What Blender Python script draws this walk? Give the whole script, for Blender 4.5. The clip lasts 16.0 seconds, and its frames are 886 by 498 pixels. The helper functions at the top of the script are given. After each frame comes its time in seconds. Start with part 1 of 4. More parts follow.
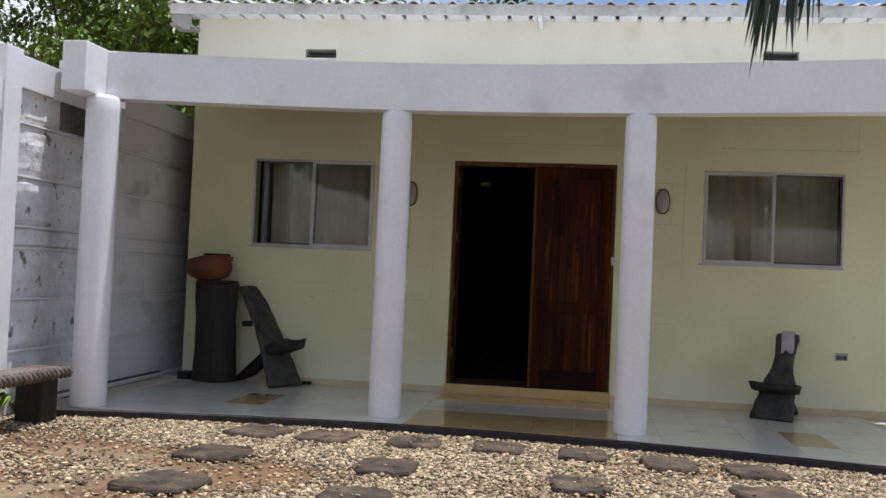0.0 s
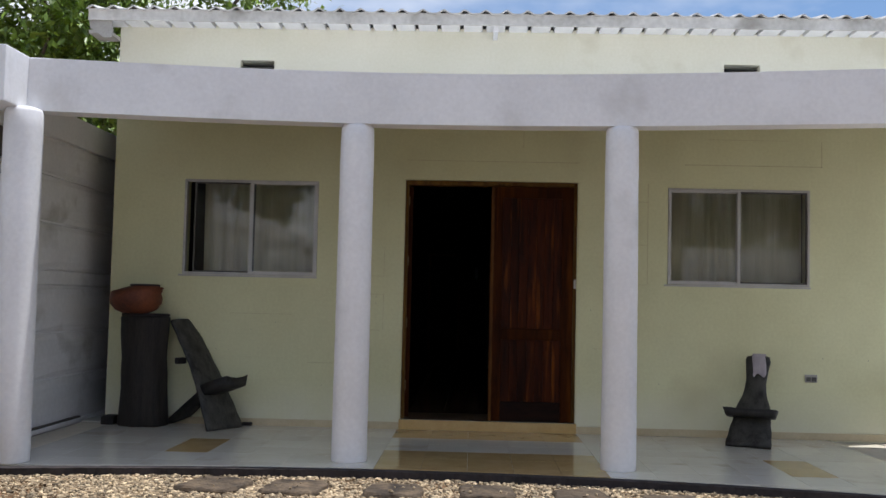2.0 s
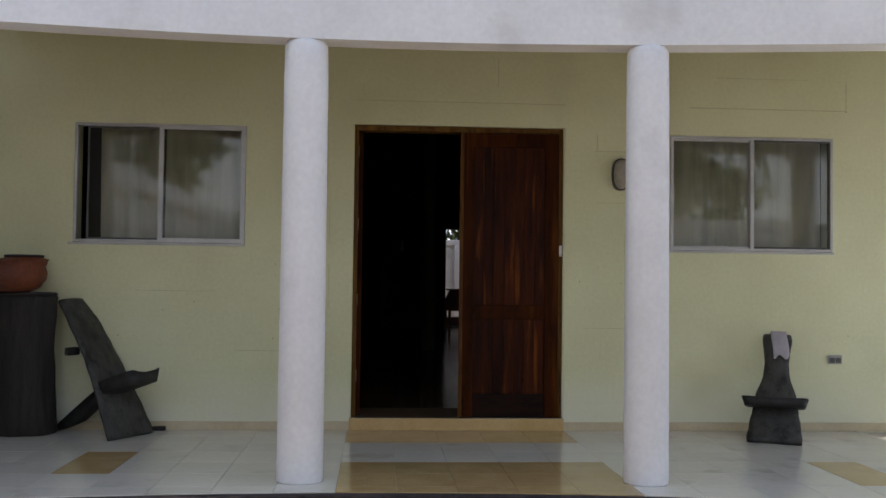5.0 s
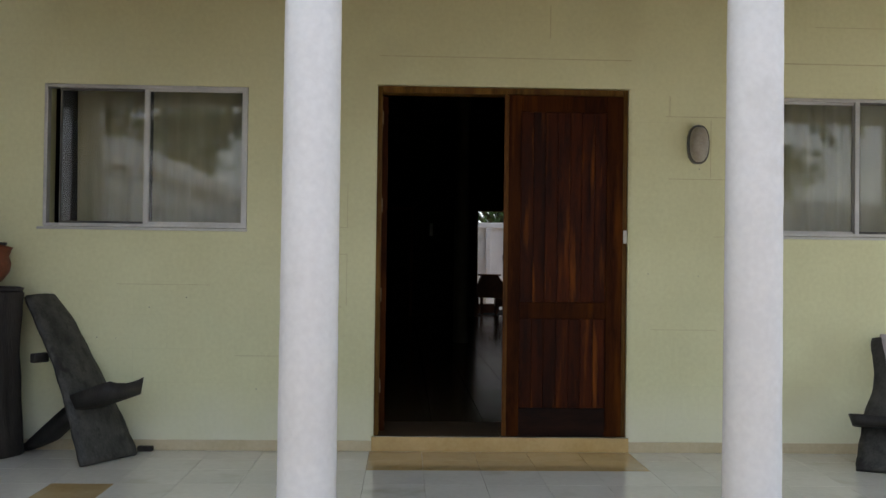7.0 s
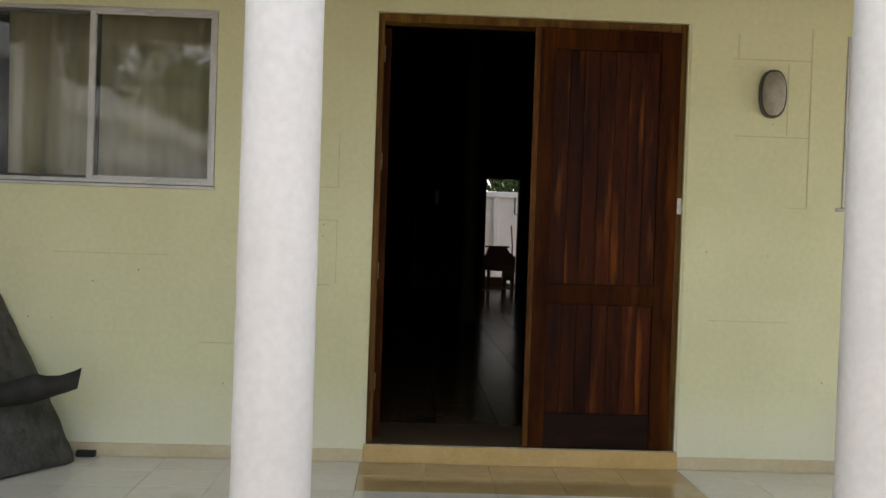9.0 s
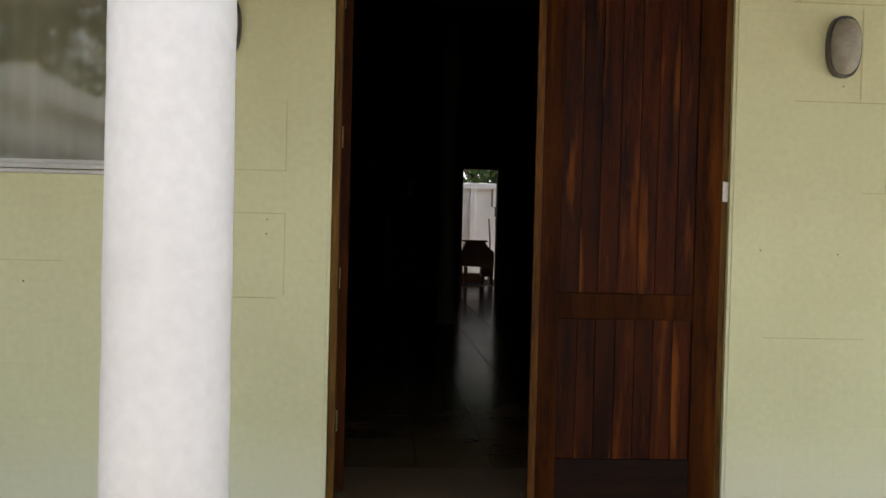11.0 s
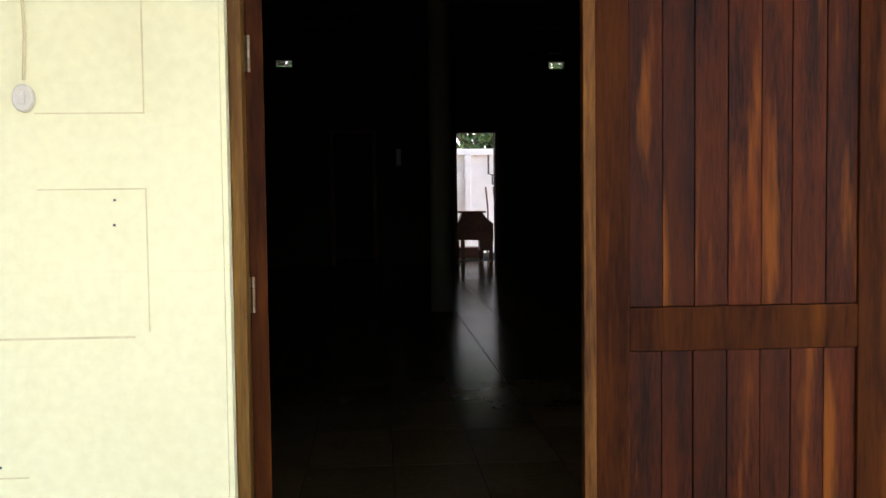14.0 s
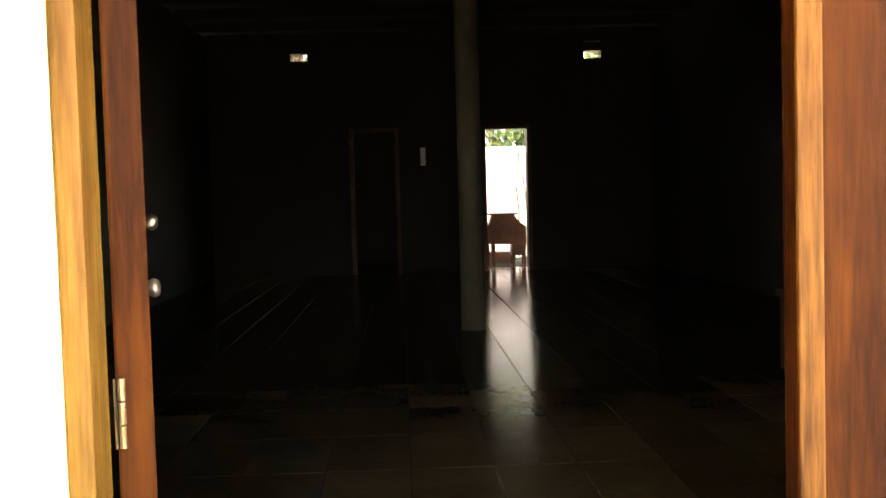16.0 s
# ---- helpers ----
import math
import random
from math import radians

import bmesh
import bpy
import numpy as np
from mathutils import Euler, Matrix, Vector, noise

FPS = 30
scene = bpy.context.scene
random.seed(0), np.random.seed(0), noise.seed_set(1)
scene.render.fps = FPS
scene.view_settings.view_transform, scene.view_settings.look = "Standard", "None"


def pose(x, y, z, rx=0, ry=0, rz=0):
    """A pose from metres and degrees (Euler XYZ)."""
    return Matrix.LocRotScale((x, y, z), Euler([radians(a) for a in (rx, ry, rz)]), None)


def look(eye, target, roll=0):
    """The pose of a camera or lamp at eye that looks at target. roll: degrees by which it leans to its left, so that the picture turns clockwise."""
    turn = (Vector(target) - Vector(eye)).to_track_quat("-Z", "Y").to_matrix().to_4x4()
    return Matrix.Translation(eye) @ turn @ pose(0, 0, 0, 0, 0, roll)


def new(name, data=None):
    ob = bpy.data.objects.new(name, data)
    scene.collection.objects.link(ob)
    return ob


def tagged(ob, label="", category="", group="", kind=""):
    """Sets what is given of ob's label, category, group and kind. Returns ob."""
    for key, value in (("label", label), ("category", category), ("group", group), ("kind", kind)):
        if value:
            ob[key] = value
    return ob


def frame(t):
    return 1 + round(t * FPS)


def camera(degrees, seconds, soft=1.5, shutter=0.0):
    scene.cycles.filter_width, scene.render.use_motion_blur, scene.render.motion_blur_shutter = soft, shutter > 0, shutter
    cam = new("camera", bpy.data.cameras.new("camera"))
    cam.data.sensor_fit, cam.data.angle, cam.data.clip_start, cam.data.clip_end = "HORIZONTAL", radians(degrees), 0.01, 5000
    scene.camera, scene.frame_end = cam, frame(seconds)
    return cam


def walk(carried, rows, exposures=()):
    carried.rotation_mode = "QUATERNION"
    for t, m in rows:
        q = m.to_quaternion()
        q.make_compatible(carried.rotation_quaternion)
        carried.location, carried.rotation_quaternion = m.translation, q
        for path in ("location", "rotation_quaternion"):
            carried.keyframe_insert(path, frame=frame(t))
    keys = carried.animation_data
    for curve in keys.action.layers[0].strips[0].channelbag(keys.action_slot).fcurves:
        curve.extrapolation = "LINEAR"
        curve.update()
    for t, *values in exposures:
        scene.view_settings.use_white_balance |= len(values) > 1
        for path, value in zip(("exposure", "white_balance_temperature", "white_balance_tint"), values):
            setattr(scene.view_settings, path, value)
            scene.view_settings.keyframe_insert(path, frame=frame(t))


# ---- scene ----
cam = camera(48.3, 16.0)
PATH = [
    (0, (0.482, -9.282, 1.099), (0.199, -7.303, 1.153), 2.5),
    (0.5, (0.316, -9.158, 1.089), (0.011, -7.184, 1.191), 2.2),
    (1, (0.138, -9.05, 1.103), (-0.065, -7.061, 1.173), 1.1),
    (1.5, (-0.05, -8.935, 1.12), (-0.126, -6.937, 1.161), -0.1),
    (2, (-0.157, -8.716, 1.107), (-0.218, -6.72, 1.217), 1.3),
    (2.5, (-0.225, -8.464, 1.127), (-0.272, -6.469, 1.26), 1.7),
    (3, (-0.304, -8.215, 1.105), (-0.207, -6.223, 1.258), 0.8),
    (3.5, (-0.359, -7.941, 1.071), (-0.232, -5.948, 1.172), 1.6),
    (4, (-0.434, -7.669, 1.083), (-0.368, -5.674, 1.207), 3.5),
    (4.5, (-0.511, -7.395, 1.071), (-0.333, -5.406, 1.177), 1.7),
    (5, (-0.599, -7.129, 1.068), (-0.465, -5.135, 1.134), 0.7),
    (7.5, (-0.596, -5.655, 1.14), (-0.52, -3.656, 1.145), 0.8),
    (8, (-0.608, -5.383, 1.144), (-0.494, -3.386, 1.097), 1.3),
    (8.5, (-0.59, -5.1, 1.14), (-0.581, -3.1, 1.098), 2.6),
    (9, (-0.596, -4.831, 1.13), (-0.523, -2.833, 1.098), 1.9),
    (9.5, (-0.63, -4.591, 1.131), (-0.474, -2.598, 1.091), 1.0),
    (12, (-0.559, -3.174, 1.141), (-0.446, -1.178, 1.097), 1.6),
    (12.5, (-0.562, -2.934, 1.141), (-0.332, -0.948, 1.109), -0.7),
    (13, (-0.516, -2.645, 1.126), (-0.33, -0.654, 1.091), 0.3),
    (13.5, (-0.461, -2.392, 1.137), (-0.349, -0.396, 1.091), 1.4),
    (14, (-0.455, -2.14, 1.149), (-0.319, -0.147, 1.045), -0.7),
    (14.5, (-0.432, -1.842, 1.16), (-0.346, 0.155, 1.113), -0.4),
    (15, (-0.391, -1.505, 1.166), (-0.499, 0.491, 1.119), 0.4),
    (15.5, (-0.398, -1.211, 1.157), (-0.371, 0.787, 1.078), -1.4),
    (16, (-0.406, -1.004, 1.17), (-0.325, 0.991, 1.068), -1.6),
]
walk(cam, [(t, look(eye, target, roll)) for t, eye, target, roll in PATH], ((0, -0.18, 6250, 12), (3.5, -0.18, 6200, 11), (5, 0.08, 6250, 11), (7.5, 0.58, 6450, 6), (9.5, 0.88, 6900, 6), (12, 1.15, 6800, 6), (12.5, 1.78, 6550, 7), (13, 2.15, 6350, 9), (14.5, 2.45, 6250, 11), (15.5, 3.02, 6400, 10), (16, 4.72, 8100, 9)))

# The sky, the sun, high and a little behind the house, to its right
SUN_DIR = Vector((0.22, 0.10, 1.0)).normalized()
world = bpy.data.worlds.new("sky")
scene.world = world
world.use_nodes = True
wn, wl = world.node_tree.nodes, world.node_tree.links
sky = wn.new("ShaderNodeTexSky")
sky.sky_type, sky.sun_disc = "NISHITA", False
sky.dust_density, sky.ozone_density = 0.2, 4.0
sky.sun_elevation = math.asin(SUN_DIR.z)
sky.sun_rotation = math.atan2(SUN_DIR.x, SUN_DIR.y)
wco, wmap, wnoise, wramp, wmix = (wn.new("ShaderNode" + k) for k in ("TexCoord", "Mapping", "TexNoise", "ValToRGB", "MixRGB"))
wmap.inputs["Scale"].default_value = (1.0, 1.0, 2.6)
wmap.inputs["Location"].default_value = (0.35, 0.1, 0.2)
wnoise.inputs["Scale"].default_value, wnoise.inputs["Detail"].default_value = 1.6, 7
wramp.color_ramp.elements[0].position, wramp.color_ramp.elements[1].position = 0.44, 0.57
wmix.inputs[2].default_value = (8.0, 8.2, 8.6, 1)
wl.new(wco.outputs["Generated"], wmap.inputs[0])
wl.new(wmap.outputs[0], wnoise.inputs["Vector"])
wl.new(wnoise.outputs["Fac"], wramp.inputs[0])
wl.new(wramp.outputs[0], wmix.inputs[0])
wl.new(sky.outputs[0], wmix.inputs[1])
wl.new(wmix.outputs[0], wn["Background"].inputs[0])
wn["Background"].inputs[1].default_value = 0.14
sun = new("sun", bpy.data.lights.new("sun", "SUN"))
sun.data.energy, sun.data.angle, sun.data.color = 5.0, radians(0.5), (1, 0.97, 0.93)
sun.matrix_world = look(SUN_DIR * 30, (0, 0, 0))


# ---- materials ----
def surface(name, dark, light, scale=3.0, fine=60.0, rough=0.7, bump=0.2, metal=0.0, stretch=(1, 1, 1), vary="", spread=0.25,
            stain=None, stain_scale=0.6, stain_at=(0.55, 0.75), depth=0.01, coat=0.0, gloss=0.5):
    """Two scales of noise between two colours, a stain, a bump, and a spread of brightness per object or per island."""
    m = bpy.data.materials.new(name)
    m.use_nodes = True
    n, l = m.node_tree.nodes, m.node_tree.links
    b = n["Principled BSDF"]
    co, mp = n.new("ShaderNodeTexCoord"), n.new("ShaderNodeMapping")
    mp.inputs["Scale"].default_value = stretch
    geo = n.new("ShaderNodeNewGeometry")
    l.new(geo.outputs["Position"] if not vary else co.outputs["Object"], mp.inputs[0])
    vec = mp.outputs[0]
    rnd = None
    if vary:
        rnd = n.new("ShaderNodeObjectInfo").outputs["Random"] if vary == "object" else geo.outputs["Random Per Island"]
        off = n.new("ShaderNodeVectorMath")
        off.operation = "ADD"
        mul = n.new("ShaderNodeMath")
        mul.operation, mul.inputs[1].default_value = "MULTIPLY", 37.0
        l.new(rnd, mul.inputs[0])
        l.new(vec, off.inputs[0])
        l.new(mul.outputs[0], off.inputs[1])
        vec = off.outputs[0]
    big, small = n.new("ShaderNodeTexNoise"), n.new("ShaderNodeTexNoise")
    big.inputs["Scale"].default_value, big.inputs["Detail"].default_value = scale, 6
    small.inputs["Scale"].default_value, small.inputs["Detail"].default_value = fine, 5
    l.new(vec, big.inputs["Vector"]), l.new(vec, small.inputs["Vector"])
    mean = n.new("ShaderNodeMath")
    mean.operation, mean.inputs[1].default_value = "MULTIPLY_ADD", 0.65
    half = n.new("ShaderNodeMath")
    half.operation, half.inputs[1].default_value = "MULTIPLY", 0.35
    l.new(small.outputs["Fac"], half.inputs[0])
    l.new(big.outputs["Fac"], mean.inputs[0]), l.new(half.outputs[0], mean.inputs[2])
    ramp = n.new("ShaderNodeValToRGB")
    ramp.color_ramp.elements[0].position, ramp.color_ramp.elements[1].position = 0.36, 0.64
    ramp.color_ramp.elements[0].color, ramp.color_ramp.elements[1].color = (*dark, 1), (*light, 1)
    l.new(mean.outputs[0], ramp.inputs[0])
    col = ramp.outputs[0]
    if vary:
        hsv, rng = n.new("ShaderNodeHueSaturation"), n.new("ShaderNodeMapRange")
        rng.inputs["To Min"].default_value, rng.inputs["To Max"].default_value = 1 - spread, 1 + spread
        l.new(rnd, rng.inputs[0]), l.new(rng.outputs[0], hsv.inputs["Value"]), l.new(col, hsv.inputs["Color"])
        col = hsv.outputs[0]
    if stain:
        sn, sr, mx = n.new("ShaderNodeTexNoise"), n.new("ShaderNodeMapRange"), n.new("ShaderNodeMixRGB")
        sn.inputs["Scale"].default_value, sn.inputs["Detail"].default_value = stain_scale, 8
        sr.inputs["From Min"].default_value, sr.inputs["From Max"].default_value = stain_at
        l.new(vec, sn.inputs["Vector"]), l.new(sn.outputs["Fac"], sr.inputs[0]), l.new(sr.outputs[0], mx.inputs[0])
        l.new(col, mx.inputs[1])
        mx.inputs[2].default_value = (*stain, 1)
        col = mx.outputs[0]
    l.new(col, b.inputs["Base Color"])
    b.inputs["Metallic"].default_value = metal
    b.inputs["Specular IOR Level"].default_value = gloss
    b.inputs["Coat Weight"].default_value = coat
    rr = n.new("ShaderNodeMapRange")
    rr.inputs["To Min"].default_value, rr.inputs["To Max"].default_value = rough * 0.85, min(1, rough * 1.15)
    l.new(big.outputs["Fac"], rr.inputs[0]), l.new(rr.outputs[0], b.inputs["Roughness"])
    if bump:
        bp = n.new("ShaderNodeBump")
        bp.inputs["Strength"].default_value, bp.inputs["Distance"].default_value = bump, depth
        l.new(mean.outputs[0], bp.inputs["Height"]), l.new(bp.outputs[0], b.inputs["Normal"])
    return m


def block_joints(m, width, height, amount, colour):
    """Adds the faint joints of the blocks under the paint to a wall that runs along x."""
    n, l = m.node_tree.nodes, m.node_tree.links
    b = n["Principled BSDF"]
    geo, sep, com, br = n.new("ShaderNodeNewGeometry"), n.new("ShaderNodeSeparateXYZ"), n.new("ShaderNodeCombineXYZ"), n.new("ShaderNodeTexBrick")
    l.new(geo.outputs["Position"], sep.inputs[0])
    l.new(sep.outputs[0], com.inputs[0]), l.new(sep.outputs[2], com.inputs[1]), l.new(com.outputs[0], br.inputs[0])
    br.inputs["Scale"].default_value = 1.0
    br.inputs["Brick Width"].default_value, br.inputs["Row Height"].default_value = width, height
    br.inputs["Mortar Size"].default_value, br.inputs["Mortar Smooth"].default_value = 0.004, 0.6
    wear, lim = n.new("ShaderNodeTexNoise"), n.new("ShaderNodeMapRange")
    wear.inputs["Scale"].default_value = 1.3
    lim.inputs["From Min"].default_value, lim.inputs["From Max"].default_value, lim.inputs["To Max"].default_value = 0.45, 0.65, amount
    l.new(geo.outputs["Position"], wear.inputs["Vector"]), l.new(wear.outputs["Fac"], lim.inputs[0])
    mul, mx = n.new("ShaderNodeMath"), n.new("ShaderNodeMixRGB")
    mul.operation = "MULTIPLY"
    l.new(br.outputs["Fac"], mul.inputs[0]), l.new(lim.outputs[0], mul.inputs[1]), l.new(mul.outputs[0], mx.inputs[0])
    l.new(b.inputs["Base Color"].links[0].from_socket, mx.inputs[1])
    mx.inputs[2].default_value = (*colour, 1)
    l.new(mx.outputs[0], b.inputs["Base Color"])
    return m


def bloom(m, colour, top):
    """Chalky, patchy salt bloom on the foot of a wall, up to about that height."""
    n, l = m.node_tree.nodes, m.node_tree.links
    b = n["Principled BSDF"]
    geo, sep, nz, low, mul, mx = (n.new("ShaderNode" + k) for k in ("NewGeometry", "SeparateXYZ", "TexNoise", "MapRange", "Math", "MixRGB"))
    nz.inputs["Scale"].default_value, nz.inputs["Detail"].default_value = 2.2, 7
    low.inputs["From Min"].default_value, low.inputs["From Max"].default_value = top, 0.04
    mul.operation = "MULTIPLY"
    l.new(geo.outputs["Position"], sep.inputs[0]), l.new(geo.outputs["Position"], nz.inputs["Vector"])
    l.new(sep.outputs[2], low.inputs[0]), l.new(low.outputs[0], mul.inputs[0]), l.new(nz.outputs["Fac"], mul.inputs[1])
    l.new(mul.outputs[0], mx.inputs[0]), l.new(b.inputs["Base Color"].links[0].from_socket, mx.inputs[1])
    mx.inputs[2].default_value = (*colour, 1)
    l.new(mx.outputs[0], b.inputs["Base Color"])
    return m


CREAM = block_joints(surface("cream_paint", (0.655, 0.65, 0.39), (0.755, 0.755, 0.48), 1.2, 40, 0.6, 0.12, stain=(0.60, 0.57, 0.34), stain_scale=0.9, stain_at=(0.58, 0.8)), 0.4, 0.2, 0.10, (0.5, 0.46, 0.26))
# Paler copy of the cream: porch roof bounce in the colour, plus stains.
CREAM_UP = surface("bounce_lit_cream", (0.80, 0.78, 0.62), (0.88, 0.86, 0.72), 1.2, 40, 0.65, 0.12, stain=(0.66, 0.62, 0.45), stain_scale=1.6, stain_at=(0.58, 0.8))
WHITE = surface("white_paint", (0.76, 0.76, 0.765), (0.88, 0.88, 0.885), 1.6, 35, 0.6, 0.12, stain=(0.58, 0.57, 0.55), stain_scale=2.2, stain_at=(0.6, 0.85))
ROUGH = surface("whitewashed_concrete", (0.60, 0.60, 0.60), (0.86, 0.86, 0.87), 3.5, 18, 0.85, 1.0, stain=(0.2, 0.19, 0.17), stain_scale=12.0, stain_at=(0.62, 0.69), depth=0.022)
SMOOTH = surface("smooth_whitewash", (0.74, 0.74, 0.74), (0.86, 0.86, 0.86), 1.5, 25, 0.8, 0.2, stain=(0.42, 0.41, 0.38), stain_scale=2.0, stain_at=(0.6, 0.8))
RAW = surface("weathered_concrete", (0.05, 0.045, 0.04), (0.2, 0.18, 0.16), 4, 40, 0.9, 0.6)
# Near-black on purpose: the unlit hall's shade sits in this wall colour.
INNER = surface("hall_shade_wall", (0.020, 0.018, 0.011), (0.034, 0.031, 0.021), 1, 30, 0.8, 0.05)
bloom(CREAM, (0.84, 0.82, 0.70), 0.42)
TILE = surface("floor_tile_grey", (0.66, 0.63, 0.55), (0.76, 0.73, 0.65), 1.3, 30, 0.10, 0.015, vary="object", spread=0.03, stain=(0.52, 0.48, 0.38), stain_scale=3, stain_at=(0.6, 0.8))
TAN = surface("floor_tile_tan", (0.44, 0.30, 0.13), (0.54, 0.39, 0.19), 5, 50, 0.09, 0.015, vary="object", spread=0.05)
RISER = surface("tan_riser_tile", (0.52, 0.35, 0.13), (0.62, 0.44, 0.19), 5, 50, 0.2, 0.03)
GROUT = surface("tile_grout", (0.50, 0.46, 0.37), (0.58, 0.53, 0.43), 8, 60, 0.9, 0.1)
# Hall grout and brown tiles, darkened in colour to carry the hall's shade.
GROUT_IN = surface("hall_shade_grout", (0.02, 0.016, 0.01), (0.03, 0.024, 0.016), 8, 60, 0.95, 0.1, gloss=0.1)
TILE_IN = surface("dimmed_hall_tile", (0.060, 0.040, 0.018), (0.10, 0.068, 0.034), 2, 30, 0.16, 0.006, gloss=0.02, vary="object", spread=0.1)
SKIRT = surface("skirting_tile", (0.56, 0.47, 0.29), (0.66, 0.57, 0.38), 5, 50, 0.3, 0.03)
# Threshold brown, a touch lighter than the hall tiles.
SILL = surface("brown_threshold", (0.07, 0.046, 0.025), (0.13, 0.088, 0.05), 5, 50, 0.45, 0.1, gloss=0.3)
KERB = surface("dark_kerb", (0.015, 0.012, 0.012), (0.05, 0.04, 0.04), 6, 40, 0.8, 0.5)
EARTH = surface("dry_earth", (0.12, 0.06, 0.025), (0.25, 0.145, 0.07), 2.5, 60, 0.95, 0.6, stain=(0.28, 0.22, 0.14), stain_scale=1.1, stain_at=(0.5, 0.65), depth=0.02)
PEBBLE = surface("pebbles", (0.13, 0.08, 0.038), (0.60, 0.48, 0.31), 5, 60, 0.8, 0.2, vary="island", spread=0.75)
STONE = surface("stepping_stone", (0.03, 0.021, 0.014), (0.15, 0.108, 0.068), 7, 60, 0.9, 0.8, vary="object", spread=0.2, stain=(0.022, 0.016, 0.012), stain_scale=6, stain_at=(0.5, 0.7), depth=0.015)
WOOD = surface("door_plank", (0.009, 0.0017, 0.0008), (0.064, 0.0125, 0.0016), 2.2, 22, 0.5, 0.25, stretch=(9, 9, 0.9), vary="object", spread=0.35, stain=(0.15, 0.042, 0.004), stain_scale=2.0, stain_at=(0.56, 0.70), gloss=0.1)
STILE = surface("door_stile", (0.014, 0.0031, 0.0010), (0.056, 0.0150, 0.0022), 2.2, 18, 0.48, 0.2, stretch=(8, 8, 0.8), stain=(0.12, 0.034, 0.003), stain_scale=1.5, stain_at=(0.57, 0.75), gloss=0.05)
FRAME = surface("door_frame_wood", (0.060, 0.027, 0.004), (0.21, 0.110, 0.022), 3, 20, 0.5, 0.25, stretch=(9, 9, 0.7), gloss=0.15, stain=(0.09, 0.035, 0.008), stain_scale=2, stain_at=(0.5, 0.66))
# Bottom rail of each leaf, in a darker tone than the other rails.
RAIL = surface("dark_door_rail", (0.006, 0.003, 0.0022), (0.024, 0.009, 0.005), 2.2, 22, 0.6, 0.3, stretch=(1.5, 8, 8), gloss=0.1)
PALEWOOD = surface("worn_pale_wood", (0.03, 0.009, 0.0016), (0.15, 0.060, 0.010), 2.5, 20, 0.5, 0.2, stretch=(9, 9, 0.7), gloss=0.12)
GREYWOOD = surface("grey_weathered_wood", (0.018, 0.0175, 0.015), (0.075, 0.073, 0.064), 3.5, 30, 0.65, 0.6, stretch=(4, 4, 1.2), stain=(0.012, 0.011, 0.010), stain_scale=4.5, stain_at=(0.52, 0.68), vary="object", spread=0.15)
BLACKWOOD = surface("dark_carved_wood", (0.004, 0.0037, 0.0034), (0.026, 0.024, 0.022), 3, 30, 0.6, 0.6, stretch=(5, 5, 1), vary="object", spread=0.15)
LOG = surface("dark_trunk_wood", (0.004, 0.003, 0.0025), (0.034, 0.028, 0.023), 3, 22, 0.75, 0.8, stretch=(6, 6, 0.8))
CLAY = surface("clay", (0.085, 0.02, 0.007), (0.19, 0.05, 0.016), 5, 40, 0.65, 0.3, stain=(0.04, 0.02, 0.015), stain_scale=4, stain_at=(0.58, 0.7))
CLOTH = surface("lilac_cloth", (0.42, 0.38, 0.42), (0.56, 0.52, 0.56), 9, 120, 0.9, 0.3)
CURTAIN = surface("curtain_cloth", (0.52, 0.485, 0.34), (0.72, 0.68, 0.50), 3, 90, 0.9, 0.1, stretch=(6, 6, 0.4))
ALU = surface("aluminium", (0.42, 0.42, 0.40), (0.57, 0.565, 0.54), 4, 60, 0.4, 0.05, metal=0.3)
STEEL = surface("worn_steel", (0.45, 0.42, 0.38), (0.62, 0.6, 0.55), 10, 80, 0.35, 0.1, metal=0.9)
PLASTIC = surface("grey_plastic", (0.30, 0.29, 0.27), (0.42, 0.41, 0.38), 6, 60, 0.5, 0.05)
DARKPL = surface("dark_plastic", (0.05, 0.05, 0.045), (0.10, 0.095, 0.085), 6, 60, 0.5, 0.05)
LENS = surface("lamp_glass", (0.30, 0.27, 0.22), (0.42, 0.38, 0.31), 20, 90, 0.35, 0.2)
RUBBER = surface("black_rubber", (0.012, 0.012, 0.012), (0.03, 0.03, 0.03), 10, 60, 0.5, 0.05)
SHEET = surface("roof_sheet", (0.42, 0.41, 0.38), (0.66, 0.65, 0.62), 2, 25, 0.8, 0.25, stain=(0.24, 0.22, 0.19), stain_scale=2.5, stain_at=(0.55, 0.75))
ROOFTOP = surface("porch_roof_screed", (0.84, 0.84, 0.83), (0.90, 0.90, 0.89), 2, 25, 0.85, 0.2)
# For unseen undersides, coloured dark to cut light on the walls below.
SOFFIT = surface("shading_soffit", (0.15, 0.12, 0.065), (0.21, 0.175, 0.10), 1.5, 30, 0.8, 0.1)
LEAF = surface("broad_leaves", (0.055, 0.11, 0.012), (0.26, 0.38, 0.045), 0.8, 9, 0.45, 0, vary="island", spread=0.45)
LEAFD = surface("dark_leaves", (0.018, 0.045, 0.01), (0.07, 0.13, 0.022), 0.8, 9, 0.45, 0, vary="island", spread=0.45)
PALM = surface("palm_leaflets", (0.008, 0.018, 0.006), (0.03, 0.055, 0.015), 2, 20, 0.4, 0, vary="island", spread=0.3)
BARK = surface("bark", (0.06, 0.045, 0.03), (0.17, 0.13, 0.09), 3, 20, 0.9, 0.8, stretch=(3, 3, 0.8))
TABLEW = surface("brown_table_wood", (0.05, 0.015, 0.006), (0.14, 0.05, 0.018), 3, 20, 0.5, 0.2)
glass = bpy.data.materials.new("window_glass")
glass.use_nodes = True
